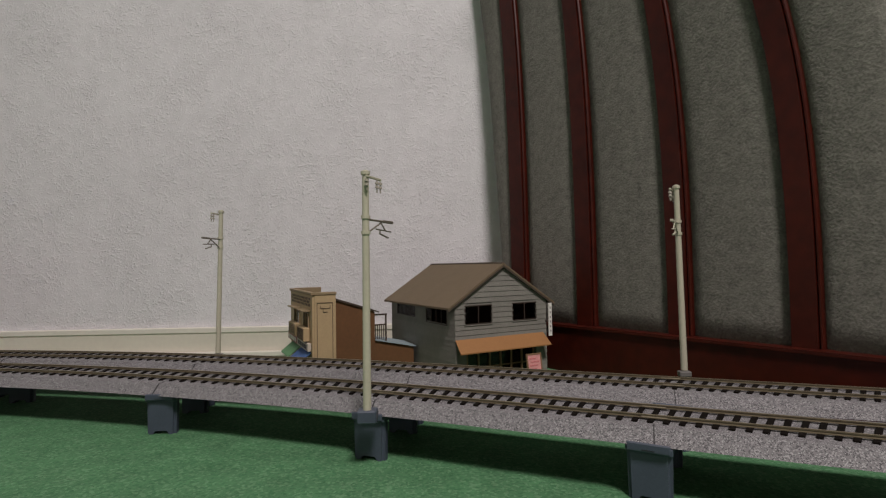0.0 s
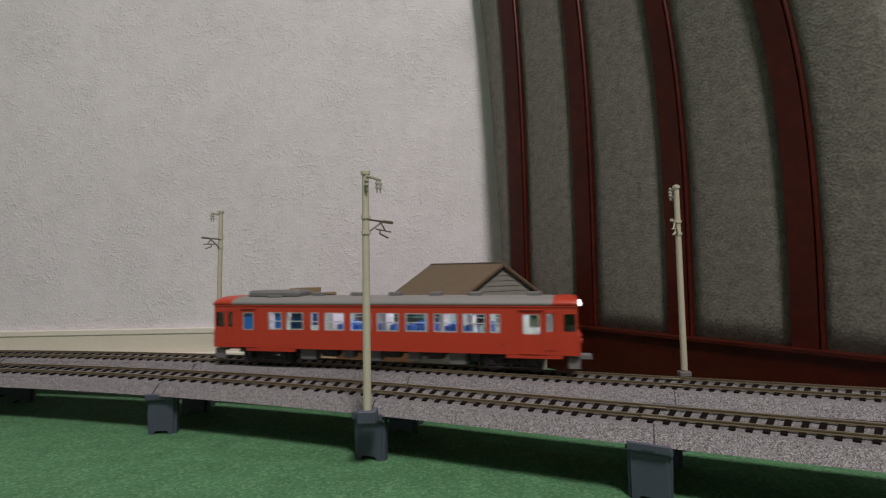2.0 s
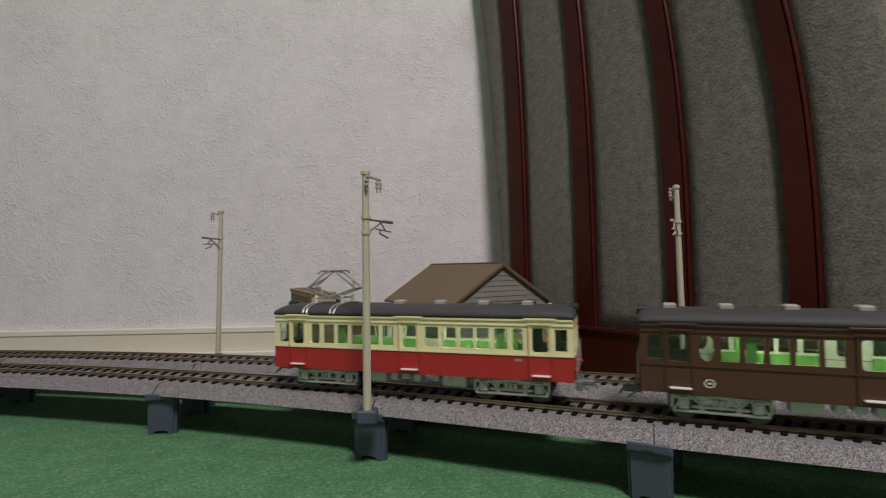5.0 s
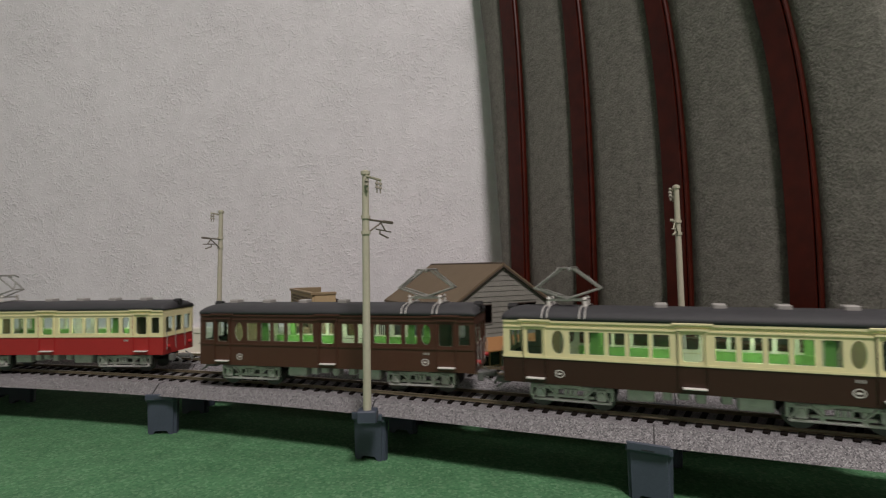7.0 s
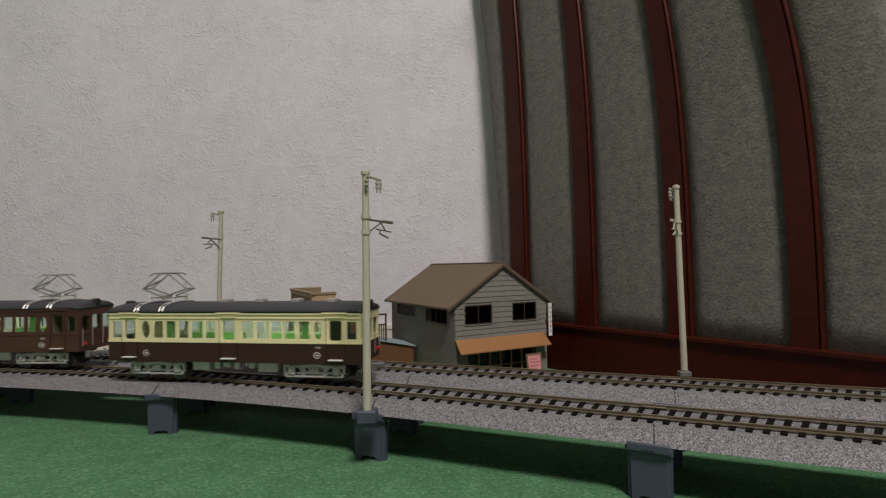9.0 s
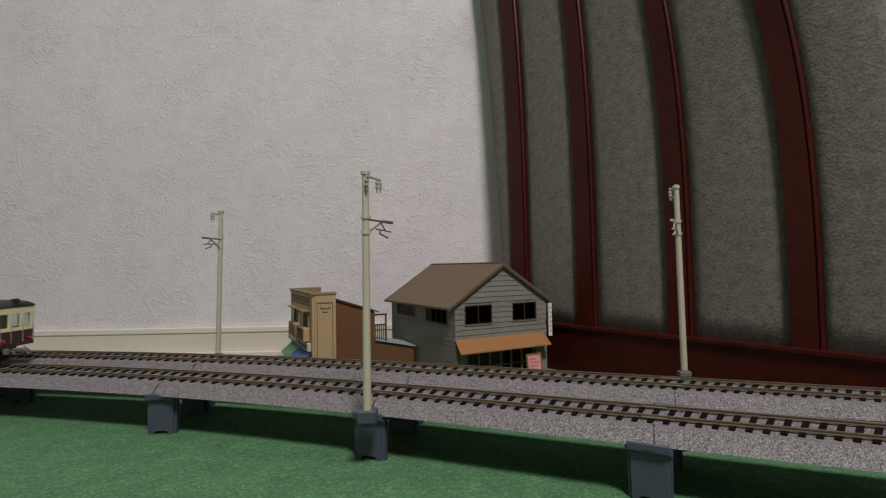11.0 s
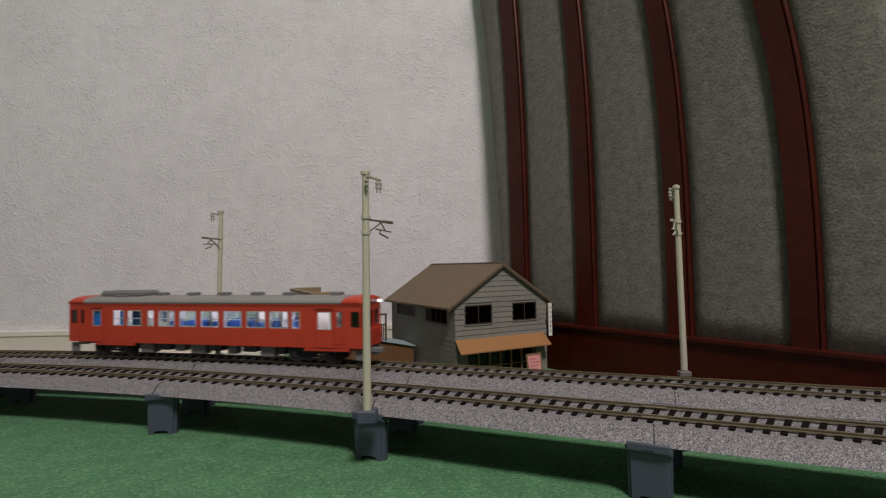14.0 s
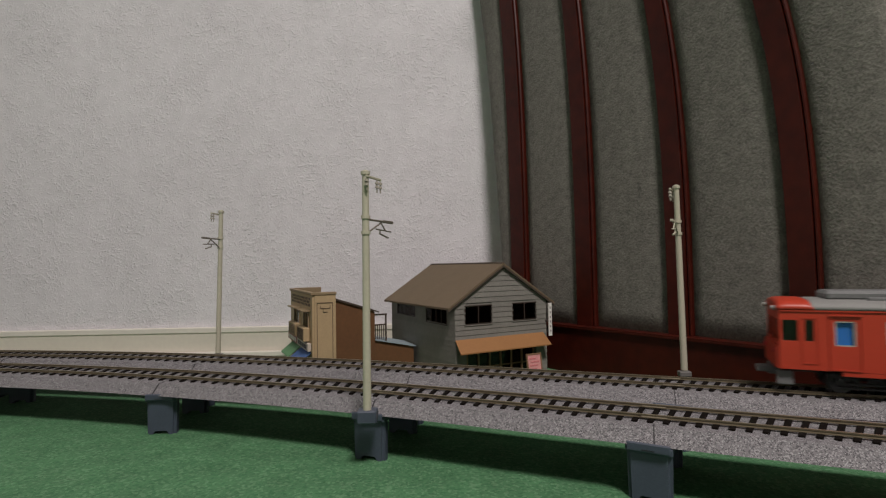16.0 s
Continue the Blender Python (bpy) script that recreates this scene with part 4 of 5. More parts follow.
def tram(label, lower, upper, ovals, panto_x, emblem):
    L = 0.164
    ob = thing("tram_car", Matrix(), label, "tram", "tram cars")
    z_low, z_belt, z_eave, z_roof = 0.0098, 0.0216, 0.0388, 0.0447
    zw0, zw1 = 0.0240, 0.0342
    holes = [(a / 1000, b / 1000, zw0, zw1, 0) for a, b in T_WIN + T_END]
    holes += [(a / 1000, b / 1000, zw0 - 0.0008, zw1 + 0.0004, 0.0012) for a, b in T_DOOR]
    holes += [(a / 1000, b / 1000, zw0 - 0.0003, zw1 + 0.0002, 1 if ovals else 0.0012) for a, b in T_OVAL]
    for sy in (-1, 1):
        at = pose(0, -TW, 0) if sy < 0 else pose(0, TW, 0, 0, 0, 180)
        up = part("upper_side", holed_panel(-L / 2, L / 2, z_belt, z_eave, holes, 0.0008), upper, ob, at=at)
        lo = part("lower_side", holed_panel(-L / 2, L / 2, z_low, z_belt - 0.00005, [], 0.0008), lower, ob, at=at)
        part("belt_rail", boxed(-L / 2, L / 2, -0.0005, -0.0001, z_belt - 0.0002, z_belt + 0.0007), upper, up)
        part("window_rail", boxed(-L / 2, L / 2, -0.0005, -0.0001, zw1 + 0.0014, zw1 + 0.0020), upper, up)
        part("cornice", boxed(-L / 2, L / 2, -0.0007, -0.0001, z_eave - 0.0010, z_eave + 0.0002, bevel=0.0002), upper, up)
        for a, b in T_DOOR:
            a, b = a / 1000, b / 1000
            dr = part("door", boxed(a - 0.0019, a - 0.0014, -0.0006, -0.0001, z_low + 0.001, zw1 + 0.0022), lower, up)
            part("door_edge", boxed(a - 0.0016, a - 0.0010, -0.0007, -0.0001, z_belt, zw1 + 0.0024), upper, dr)
            part("door_edge", boxed(b + 0.0010, b + 0.0016, -0.0007, -0.0001, z_belt, zw1 + 0.0024), upper, dr)
            part("lintel", boxed(a - 0.0022, b + 0.0022, -0.0010, -0.0001, zw1 + 0.0020, zw1 + 0.0028), upper, dr)
            part("door_edge", boxed(b + 0.0014, b + 0.0019, -0.0006, -0.0001, z_low + 0.001, z_belt), lower, dr)
            part("gutter", boxed(a - 0.004, b + 0.004, -0.0012, -0.0001, z_eave - 0.0004, z_eave + 0.0006, bevel=0.0002), upper, dr)
            part("step", boxed(a - 0.0002, b + 0.0012, -0.0026, -0.0001, z_low + 0.0022, z_low + 0.0029, bevel=0.0002), M_STEP, dr)
        part("lining", holed_panel(-L / 2 + 0.002, L / 2 - 0.002, z_belt + 0.0002, z_eave - 0.001, holes, 0.0002), M_INT, up, "pale green inner lining", at=pose(0, 0.0012, 0))
        part("lining", boxed(-L / 2 + 0.002, L / 2 - 0.002, 0.0009, 0.0012, z_low + 0.001, z_belt - 0.0002), M_INT, lo, "pale green inner lining")
        for i, (a, b) in enumerate(T_WIN + T_END + T_DOOR + T_OVAL):
            part("window_pane", boxed(a / 1000 - 0.0002, b / 1000 + 0.0002, 0.0009, 0.0010, zw0 - 0.001, zw1 + 0.0008), M_GLASS, up)
        if emblem:
            for ex in (-0.0555, 0.0555):
                bm2 = bmesh.new()
                ring = []
                for k in range(24):
                    t = 2 * math.pi * k / 24
                    ring.append([bm2.verts.new((ex + q * 1.18 * math.cos(t), -0.00025, z_low + 0.0050 + q * math.sin(t))) for q in (0.0014, 0.0018)])
                for k in range(24):
                    j = (k + 1) % 24
                    bm2.faces.new((ring[k][0], ring[j][0], ring[j][1], ring[k][1]))
                box(bm2, ex - 0.0009, ex + 0.0009, -0.0003, -0.0001, z_low + 0.0046, z_low + 0.0054)
                part("emblem", bm2, M_STEP, lo, "round white emblem")
        for k in range(3):
            part("number_bar", boxed(0.0545 + k * 0.0012, 0.0553 + k * 0.0012, -0.0002, -0.00005, z_low + 0.0088, z_low + 0.0100), M_VENT, lo)
    # end walls
    for sx in (-1, 1):
        at = pose(-L / 2, 0, 0, 0, 0, -90) if sx < 0 else pose(L / 2, 0, 0, 0, 0, 90)
        eh = [(-0.0138, -0.0062, zw0, zw1, 0.0006), (-0.0040, 0.0040, zw0, zw1, 0.0006), (0.0062, 0.0138, zw0, zw1, 0.0006)]
        e = part("end_wall", holed_panel(-TW + 0.0001, TW - 0.0001, z_belt, z_eave, eh, 0.0008), upper, ob, at=at)
        part("end_apron", holed_panel(-TW + 0.0001, TW - 0.0001, z_low, z_belt - 0.00005, [], 0.0008), lower, ob, at=at)
        part("window_pane", boxed(-0.0142, 0.0142, 0.0009, 0.0010, zw0 - 0.0004, zw1 + 0.0004), M_GLASS, e)
        part("belt_rail", boxed(-TW, TW, -0.0005, -0.0001, z_belt - 0.0002, z_belt + 0.0007), upper, e)
        bm = bmesh.new()
        for y in (-0.0145, -0.0052, 0.0052, 0.0145):
            rod(bm, (y, -0.0012, z_low + 0.003), (y, -0.0012, zw0 + 0.002), 0.00022, None, 6)
        part("handrail", bm, M_VENT, e)
        for y in (-0.0120, 0.0120):
            bm = bmesh.new()
            rod(bm, (y, -0.0001, z_low + 0.0050), (y, -0.0022, z_low + 0.0050), 0.0013, 0.0011, 12)
            part("tail_lamp", bm, M_TRAMRED, e)
        bm = bmesh.new()
        rod(bm, (0, 0.0030, z_roof - 0.0012), (0, -0.0015, z_roof - 0.0012), 0.0020, 0.0022, 14)
        part("headlamp", bm, M_DARK, e)
        bm = bmesh.new()
        box(bm, -0.0022, 0.0022, -0.0085, -0.0002, 0.0055, 0.0082, bevel=0.0006)
        box(bm, -0.0115, -0.0085, -0.0035, -0.0002, 0.0050, 0.0095, bevel=0.0004)
        rod(bm, (0.007, -0.0004, 0.0085), (0.008, -0.0062, 0.0045), 0.0005, None, 6)
        rod(bm, (-0.007, -0.0004, 0.0085), (-0.006, -0.0062, 0.0045), 0.0005, None, 6)
        rod(bm, (0.0, -0.0080, 0.0070), (0.0, -0.0100, 0.0040), 0.0006, None, 6)
        part("coupler", bm, M_COUPLER, e)
    part("roof", roof_mesh(L, TW + 0.0004, z_eave + 0.0003, z_roof), M_TRAMROOF, ob, smooth=True)
    part("floor", boxed(-L / 2 + 0.001, L / 2 - 0.001, -TW + 0.001, TW - 0.001, z_low + 0.0003, z_low + 0.0013), M_UNDER, ob)
    for sy in (-1, 1):
        for a, b in ((-0.051, -0.0085), (0.0085, 0.051)):
            y0, y1 = sorted((sy * (TW - 0.0012), sy * (TW - 0.0072)))
            bm = boxed(a, b, y0, y1, z_low + 0.0014, z_low + 0.0065)
            y0, y1 = sorted((sy * (TW - 0.0012), sy * (TW - 0.0030)))
            box(bm, a, b, y0, y1, z_low + 0.0065, zw0 - 0.0008, bevel=0.0003)
            part("bench_seat", bm, M_SEAT, ob)
        for x in (-0.040, 0.0475):
            y0, y1 = sorted((sy * (TW - 0.0013), sy * (TW - 0.0020)))
            part("curtain", boxed(x - 0.0018, x + 0.0018, y0, y1, zw0 - 0.001, zw1 + 0.0005), M_SEAT, ob)
    for x in (-0.0612, 0.0612):
        part("bulkhead", boxed(x - 0.0004, x + 0.0004, -TW + 0.0015, TW - 0.0015, z_low + 0.0014, z_eave - 0.0016), M_BULKHEAD, ob, "brown wooden bulkhead")
    part("inner_ceiling", boxed(-L / 2 + 0.001, L / 2 - 0.001, -TW + 0.001, TW - 0.001, z_eave - 0.0008, z_eave - 0.0002), M_INT, ob)
    part("light_strip", boxed(-0.045, 0.045, -0.0022, 0.0022, z_eave - 0.0014, z_eave - 0.0010), M_LED, ob, "glowing interior light strip")
    bulb = math.copysign(0.033, -panto_x)
    part("bulb", boxed(bulb - 0.0013, bulb + 0.0013, -0.0016, 0.0016, z_eave - 0.0044, z_eave - 0.0014, bevel=0.0005), M_BULB, ob, "bright interior bulb")
    vx = [-0.012, 0.0115, 0.0355, 0.0585] if panto_x < 0 else [-0.0695, -0.0470, -0.0230, 0.0020]
    vents(ob, vx, z_roof + 0.0002, M_VENT, 0.0027)
    pantograph(ob, panto_x, z_roof)
    for k in (-0.0085, 0.0085):
        for d in (-0.0012, 0.0012):
            bm = bmesh.new()
            pts = []
            for i in range(9):
                t = math.pi * (0.02 + 0.96 * i / 8)
                c = math.cos(t)
                pts.append((panto_x + k + d, (TW + 0.0012) * math.copysign(abs(c) ** 0.75, c), z_eave + 0.0006 + (z_roof - z_eave) * math.sin(t) ** 0.75))
            for a, b in zip(pts[:-1], pts[1:]):
                rod(bm, a, b, 0.00035, None, 5)
            part("roof_strap", bm, M_SILVER, ob)
    for x in (-0.0515, 0.0515):
        bogie(ob, x, M_WHITEMETAL, 0.0275, 0.0056, 0.0078)
    for a, b, z in ((-0.027, -0.0155, 0.0040), (-0.0125, -0.0085, 0.0052), (-0.0065, -0.0018, 0.0060), (0.0100, 0.0142, 0.0056), (0.0160, 0.0290, 0.0036), (0.0005, 0.0045, 0.0050)):
        bm = boxed(a, b, -0.0130, -0.0060, z, z_low + 0.0002, bevel=0.0007)
        part("equipment_box", bm, M_WHITEMETAL, ob)
        part("equipment_box", boxed(a, b, 0.0060, 0.0130, z, z_low + 0.0002, bevel=0.0007), M_WHITEMETAL, ob)
    part("underframe", boxed(-L / 2 + 0.004, L / 2 - 0.004, -0.0060, 0.0060, z_low - 0.0022, z_low + 0.0002), M_UNDER, ob)
    return ob


tram_red = tram("cream and crimson tram car with raised pantograph and lit green seats", M_TRAMRED, M_CREAM, False, -0.0535, False)
tram_brown = tram("dark brown tram car with raised pantograph and lit green seats", M_BROWNCAR, M_BROWNCAR, True, 0.0525, True)
tram_two = tram("cream and chocolate tram car with oval windows and raised pantograph", M_TRAMBROWN, M_CREAM, True, -0.0535, True)


def railcar():
    L, W = 0.2520, 0.0175
    ob = thing("railcar", Matrix(), "vermilion diesel railcar with grey roof and lit windows", "train")
    z_low, z_eave, z_roof = 0.0098, 0.0398, 0.0452
    zw0, zw1 = 0.0226, 0.0347
    off = 0.0030
    wins = [(-83.8, -73.5), (-70.5, -57.4), (-52.0, -46.1), (-42.0, -27.6), (-23.5, -9.0), (-5.0, 10.3), (14.2, 29.3), (33.0, 48.4), (51.3, 66.2), (68.7, 75.0)]
    doors = [(-103.7, -95.4), (88.5, 98.7)]
    K = 1.02
    sh = lambda lst: [((a / 1000 + off) * K, (b / 1000 + off) * K) for a, b in lst]
    wins, doors = sh(wins), sh(doors)
    small = [(-0.1150, -0.1112), (0.1078, 0.1118)]
    corner = [(-0.1248, -0.1180), (0.1180, 0.1248)]
    holes = [(a, b, zw0, zw1, 0.0004) for a, b in wins] + [(a, b, zw0 - 0.0004, zw1 - 0.0002, 0.0006) for a, b in doors]
    holes += [(a, b, zw0 + 0.0015, zw1, 0.0003) for a, b in small + corner]
    for sy in (-1, 1):
        at = pose(0, -W, 0) if sy < 0 else pose(0, W, 0, 0, 0, 180)
        side = part("body_side", holed_panel(-L / 2, L / 2, z_low, z_eave, holes, 0.0009), M_RED, ob, at=at)
        for a, b in wins:
            fr = part("window_frame", wall_mesh(a + 0.0001, b - 0.0001, zw0 + 0.0001, zw1 - 0.0001, [(a + 0.0008, b - 0.0008, zw0 + 0.0009, zw1 - 0.0007)], 0.0006), M_ALU, side, at=pose(0, 0.0001, 0))
            part("sash_rail", boxed(a + 0.0008, b - 0.0008, 0.0001, 0.0005, zw0 + 0.0056, zw0 + 0.0063), M_ALU, fr)
            part("window_pane", boxed(a, b, 0.0009, 0.0010, zw0, zw1), M_GLASS, fr)
        for a, b in doors:
            d = part("door", wall_mesh(a - 0.0024, b + 0.0024, z_low + 0.0004, zw1 + 0.0028, [(a - 0.0018, b + 0.0018, z_low + 0.001, zw1 + 0.0022)], 0.0004), M_RED, side, at=pose(0, -0.00045, 0))
            part("lintel", boxed(a - 0.0024, b + 0.0024, -0.0006, -0.0001, zw1 + 0.0023, zw1 + 0.0029), M_RED, d)
            part("window_pane", boxed(a, b, 0.0014, 0.0015, zw0 - 0.0004, zw1), M_GLASS, d)
            part("sash", wall_mesh(a, b, zw0 - 0.0004, zw1 - 0.0002, [(a + 0.0006, b - 0.0006, zw0 + 0.0002, zw1 - 0.0008)], 0.0004), M_ALU, d, at=pose(0, 0.0006, 0))
        for a, b in corner:
            part("window_pane", boxed(a, b, 0.0010, 0.0011, zw0 + 0.0015, zw1), M_GLASS_DARK, side)
        for a, b in small:
            d = part("cab_door", wall_mesh(a - 0.0016, b + 0.0016, z_low + 0.003, zw1 + 0.0012, [(a - 0.0012, b + 0.0012, z_low + 0.0034, zw1 + 0.0008)], 0.0003), M_RED, side, at=pose(0, -0.00035, 0))
            part("window_pane", boxed(a, b, 0.0012, 0.0013, zw0 + 0.0015, zw1), M_GLASS_DARK, d)
        part("lining", holed_panel(-L / 2 + 0.002, L / 2 - 0.002, z_low + 0.002, z_eave - 0.002, holes, 0.0002), M_STEP, side, "off-white inner lining", at=pose(0, 0.0012, 0))
        part("gutter", boxed(-L / 2, L / 2, -0.0006, -0.0001, z_eave - 0.0008, z_eave - 0.0001), M_RED, side)
        for a, b in ((-0.100, -0.062), (0.083, 0.117)):
            part("skirt", boxed(a, b, 0.0001, 0.0009, z_low - 0.0022, z_low - 0.0001), M_RED, side)
        part("rating_bar", boxed(0.080, 0.083, -0.0001, -0.00002, z_low + 0.006, z_low + 0.0064), M_UNDER, side)
    for sx in (-1, 1):
        at = pose(-L / 2, 0, 0, 0, 0, -90) if sx < 0 else pose(L / 2, 0, 0, 0, 0, 90)
        eh = [(-0.0150, -0.0062, zw0 + 0.001, zw1, 0.0008), (-0.0040, 0.0040, zw0, zw1, 0.0006), (0.0062, 0.0150, zw0 + 0.001, zw1, 0.0008)]
        e = part("cab_front", holed_panel(-W + 0.0001, W - 0.0001, z_low, z_eave, eh, 0.0009), M_RED, ob, at=at)
        bm = bmesh.new()
        prism(bm, [(-W + 0.0002, z_low + 0.0001), (W - 0.0002, z_low + 0.0001), (W - 0.0002, zw0 - 0.001), (-W + 0.0002, zw0 - 0.001)], -0.0016, -0.0001)
        for v in bm.verts:
            if v.co.y < -0.001:
                v.co.x *= 0.93
        part("nose", bm, M_RED, e)
        part("window_pane", boxed(-0.0156, 0.0156, 0.0010, 0.0011, zw0, zw1 + 0.0002), M_GLASS_DARK, e)
        for y in (-0.0125, 0.0125):
            bm = bmesh.new()
            rod(bm, (y, -0.0008, z_eave + 0.0006), (y, -0.0026, z_eave + 0.0006), 0.0012, 0.0010, 14)
            part("headlamp", bm, M_HEAD if sx > 0 else M_VENT, e)
        for y in (-0.0115, 0.0115):
            bm = bmesh.new()
            rod(bm, (y, -0.0016, z_low + 0.0085), (y, -0.0028, z_low + 0.0085), 0.0014, 0.0012, 12)
            part("tail_lamp", bm, M_TRAMRED, e)
        bm = bmesh.new()
        box(bm, -0.0030, 0.0030, -0.0085, -0.0002, 0.0050, 0.0085, bevel=0.0006)
        box(bm, -0.0145, -0.0125, -0.0012, 0.0060, 0.0012, 0.0084, bevel=0.0004)
        box(bm, 0.0125, 0.0145, -0.0012, 0.0060, 0.0012, 0.0084, bevel=0.0004)
        part("coupler", bm, M_UNDERG, e)
        bm = roof_mesh(0.0150, W + 0.0003, z_eave, z_roof + 0.0002, 0.002)
        part("roof_end", bm, M_RED, ob, "vermilion roof end", at=pose(sx * (L / 2 - 0.0072), 0, 0), smooth=True)
    part("roof", roof_mesh(L - 0.027, W + 0.0002, z_eave, z_roof, 0.001), M_REDROOF, ob, smooth=True)
    o = 0.0085
    vents(ob, [-0.0607 + o, -0.0315 + o, -0.0034 + o, 0.0256 + o, 0.0527 + o, 0.0912 + o], z_roof + 0.0007, M_UNDERG, 0.0042)
    bm = boxed(-0.113 + o, -0.0715 + o, -0.0095, 0.0095, z_roof - 0.0012, z_roof + 0.0040, bevel=0.0016)
    ac = part("cooling_unit", bm, M_UNDERG, ob, "grey roof cooling unit")
    part("cooling_unit_foot", boxed(-0.096 + o, -0.084 + o, -0.0120, -0.0096, z_roof - 0.0012, z_roof + 0.0008, bevel=0.0004), M_UNDERG, ac)
    part("floor", boxed(-L / 2 + 0.001, L / 2 - 0.001, -W + 0.001, W - 0.001, z_low + 0.0004, z_low + 0.0014), M_UNDERG, ob)
    part("inner_ceiling", boxed(-L / 2 + 0.001, L / 2 - 0.001, -W + 0.0011, W - 0.0011, z_eave - 0.0012, z_eave - 0.0004), M_STEP, ob)
    part("light_strip", boxed(-0.09, 0.110, -0.002, 0.002, z_eave - 0.0018, z_eave - 0.0013), M_LEDW, ob, "glowing cool white light strip")
    for sy in (-1, 1):
        for i in range(9):
            x = -0.030 + i * 0.0125
            y0, y1 = sorted((sy * (W - 0.0015), sy * (W - 0.0135)))
            bm = boxed(x - 0.0045, x + 0.0035, y0, y1, z_low + 0.0014, z_low + 0.0075)
            box(bm, x - 0.0012, x + 0.0012, y0, y1, z_low + 0.0075, zw0 + 0.0040, bevel=0.0005)
            part("seat", bm, M_BLUESEAT, ob)
        y0, y1 = sorted((sy * (W - 0.0012), sy * (W - 0.0019)))
        for (a, b), mat in ((doors[0], M_BLUECURTAIN), ((wins[0][0] + 0.0045, wins[0][1] - 0.0005), M_BLUECURTAIN), ((wins[1][0] + 0.003, wins[1][1]), M_NAVY)):
            part("curtain", boxed(a, b, y0 - sy * 0.0006, y1 - sy * 0.0006, zw0 - 0.0005, zw1 + 0.0003), mat, ob)
    for x in (-0.066, -0.0395, -0.0005, 0.0395, 0.0585, 0.0870):
        part("bulkhead", boxed(x - 0.0015, x + 0.0015, -W + 0.009, W - 0.009, z_low + 0.0014, z_eave - 0.0013), M_PINKWALL, ob)
    for x in (-0.0945, 0.1120):
        part("bulkhead", boxed(x - 0.0005, x + 0.0005, -W + 0.0016, W - 0.0016, z_low + 0.0014, z_eave - 0.0013), M_PINKWALL, ob)
    for x in (-0.0865, 0.0865):
        bogie(ob, x, M_UNDER, 0.0265, 0.0054, 0.0072, half=0.0130)
    for a, b, z, mat in ((-0.060, -0.048, 0.0020, M_UNDERG), (-0.044, -0.032, 0.0045, M_UNDER), (-0.028, -0.020, 0.0040, M_UNDERG), (-0.014, -0.001, 0.0022, M_UNDERG),
                         (0.002, 0.013, 0.0050, M_UNDER), (0.018, 0.0255, 0.0030, M_UNDERG), (0.031, 0.042, 0.0048, M_UNDER), (0.0455, 0.057, 0.0016, M_UNDERG), (0.060, 0.066, 0.0040, M_UNDER)):
        for sy in (-1, 1):
            y0, y1 = sorted((sy * 0.0060, sy * 0.0140))
            part("equipment_box", boxed(a, b, y0, y1, z, z_low + 0.0003, bevel=0.0006), mat, ob)
    part("underframe", boxed(-L / 2 + 0.006, L / 2 - 0.006, -0.0060, 0.0060, z_low - 0.0030, z_low + 0.0003), M_UNDER, ob)
    return ob


red_car = railcar()


# ---- what moves ----
def on_track(loop, s, half):
    """The pose of a car whose two bogies stand on the track."""
    ax, ay, _ = loop.at(s - half)
    bx, by, _ = loop.at(s + half)
    yaw = 0.4 * max(0.0, skew(s)) if s < 0 else 0.0
    return pose((ax + bx) / 2, (ay + by) / 2, RAIL_Z, 0, 0, math.degrees(math.atan2(by - ay, bx - ax)) + yaw)


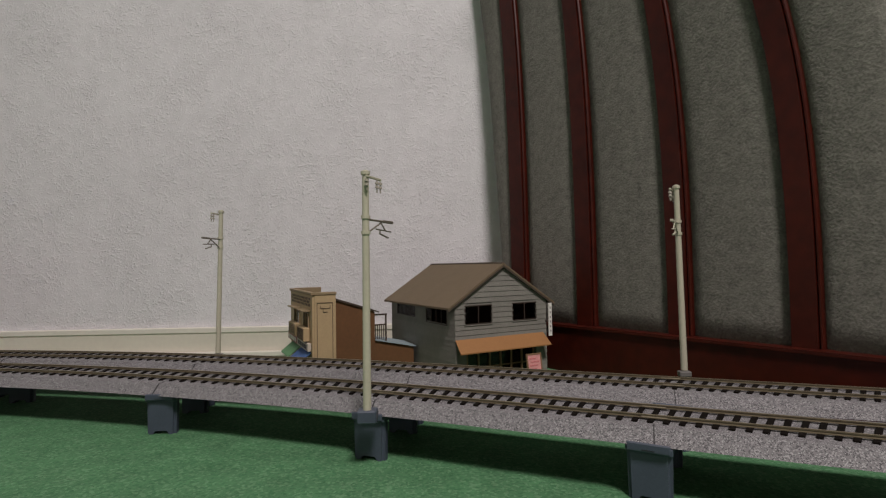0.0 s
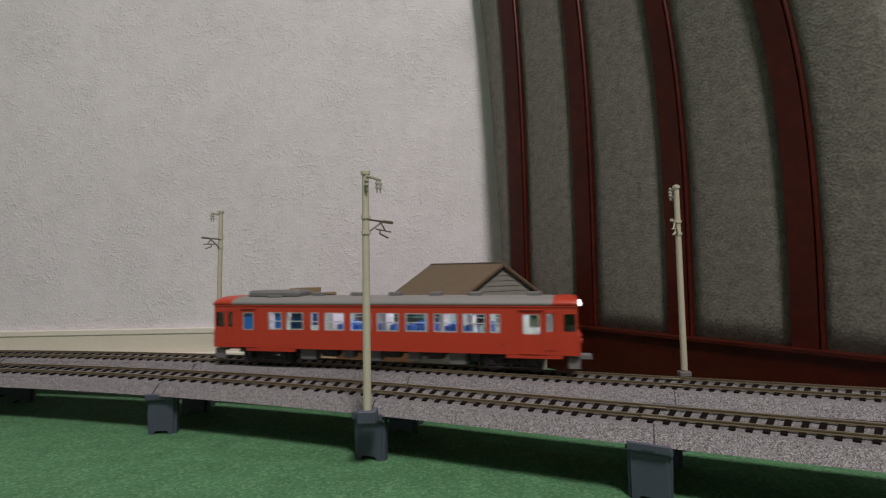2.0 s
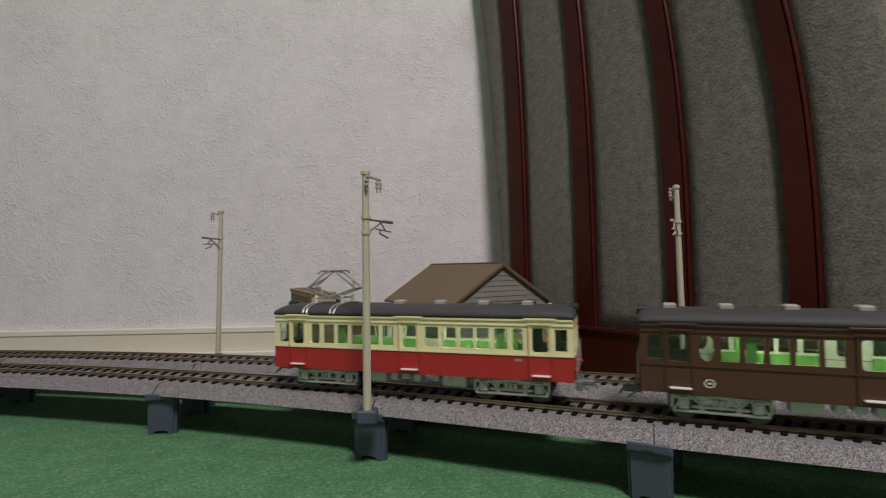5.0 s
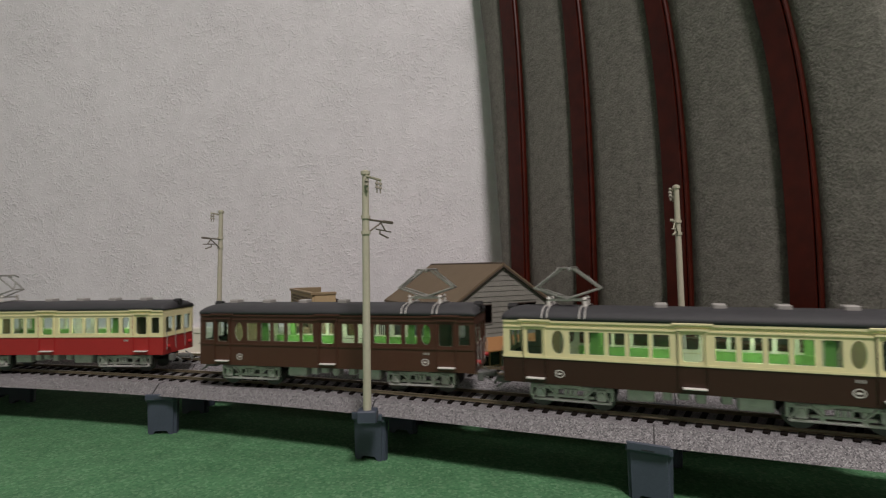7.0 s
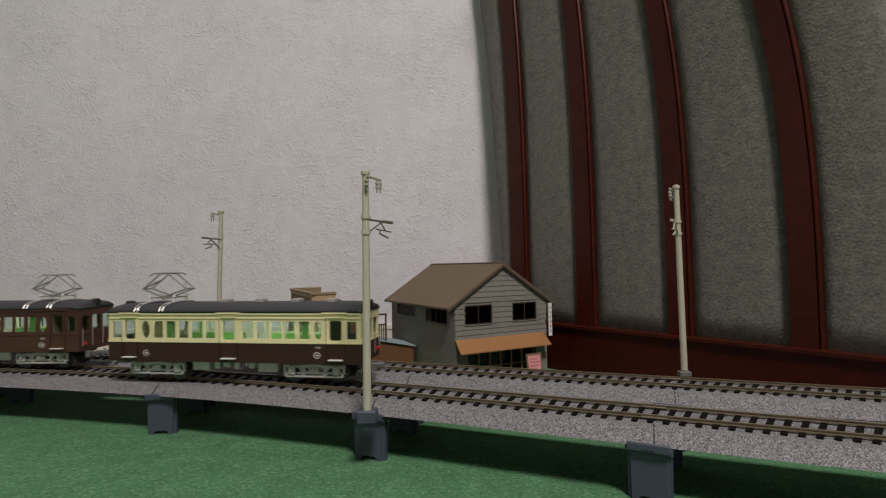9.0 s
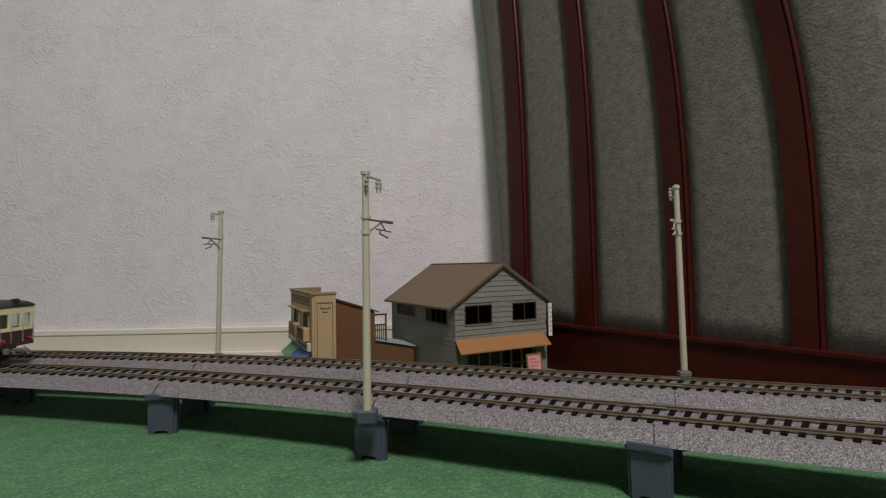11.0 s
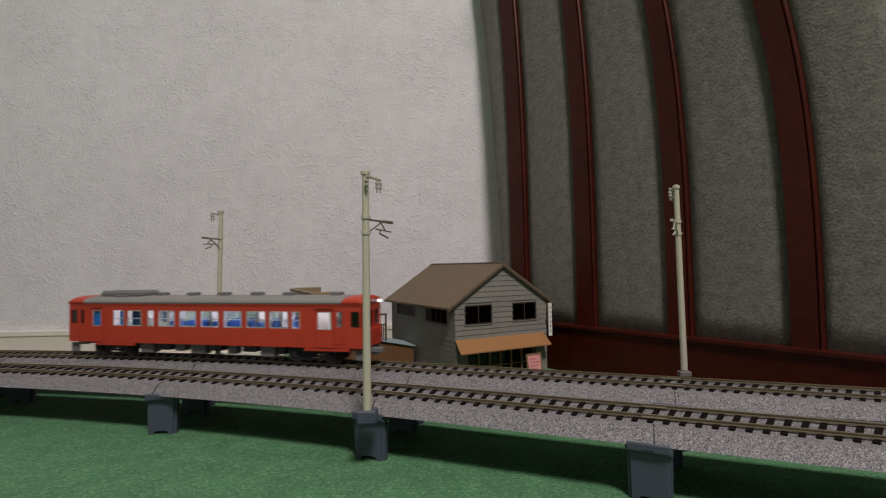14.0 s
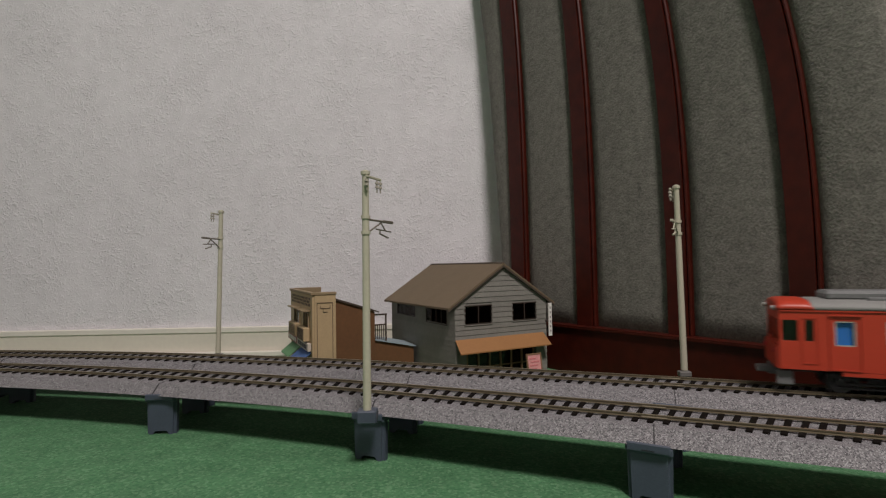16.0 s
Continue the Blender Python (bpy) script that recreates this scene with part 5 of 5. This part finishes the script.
def paced(table, t, before, after):
    """Smooth way along the track from a table of seconds and metres, going on steadily at both ends."""
    if t <= table[0][0]:
        return table[0][1] + (t - table[0][0]) * before
    if t >= table[-1][0]:
        return table[-1][1] + (t - table[-1][0]) * after
    n = len(table)
    slope = [before] + [(table[i + 1][1] - table[i - 1][1]) / (table[i + 1][0] - table[i - 1][0]) for i in range(1, n - 1)] + [after]
    for i in range(n - 1):
        (t0, a), (t1, b) = table[i], table[i + 1]
        if t <= t1:
            u, d = (t - t0) / (t1 - t0), t1 - t0
            return ((2 * u ** 3 - 3 * u ** 2 + 1) * a + (u ** 3 - 2 * u ** 2 + u) * d * slope[i] + (3 * u ** 2 - 2 * u ** 3) * b
                    + (u ** 3 - u ** 2) * d * slope[i + 1])


TRAM_WAY = ((6.0, 0.226), (6.5, 0.174), (7.0, 0.114), (7.5, 0.053), (8.0, -0.0075), (8.5, -0.071), (9.0, -0.1385), (9.5, -0.205), (10.0, -0.276), (10.5, -0.351), (11.0, -0.427))
RED_PASS = ((0.0, -0.593), (0.5, -0.4525), (1.0, -0.3090), (1.5, -0.1755), (2.0, -0.0450), (2.5, 0.0725), (3.0, 0.199), (3.5, 0.311), (4.0, 0.414), (4.5, 0.516))
LATER, BRISK = 12.57, 1.02  # the second pass comes so much later and a little faster


def tram_way(t):
    return paced(TRAM_WAY, t, -0.122, -0.135)


def red_way(t):
    t0, t1 = 4.5, 12.2
    if t <= t0:
        return paced(RED_PASS, t, 0.28, 0.20)
    if t >= t1:
        return FAR.lap + paced(RED_PASS, (t - LATER) * BRISK, 0.28, 0.20)
    # faster out of sight, with a smooth change of pace
    u, d = (t - t0) / (t1 - t0), t1 - t0
    s0, s1 = red_way(t0), FAR.lap + paced(RED_PASS, (t1 - LATER) * BRISK, 0.28, 0.20)
    return (2 * u ** 3 - 3 * u ** 2 + 1) * s0 + (u ** 3 - 2 * u ** 2 + u) * 0.20 * d + (3 * u ** 2 - 2 * u ** 3) * s1 + (u ** 3 - u ** 2) * 0.28 * BRISK * d


def motions():
    times = [i * 0.1 for i in range(161)]
    walk(red_car, [(t, on_track(FAR, red_way(t), 0.0865)) for t in times])
    for car, leads in ((tram_red, ((0, 3.02), (3.0, 3.02), (4.0, 3.12), (6.5, 3.05), (16, 3.05))), (tram_brown, ((0, 1.49), (7.0, 1.49), (8.0, 1.52), (16, 1.52))),
                       (tram_two, ((0, 0.0), (16, 0.0)))):
        walk(car, [(t, on_track(NEAR, tram_way(t + along(leads, t)), 0.0515)) for t in times])


motions()
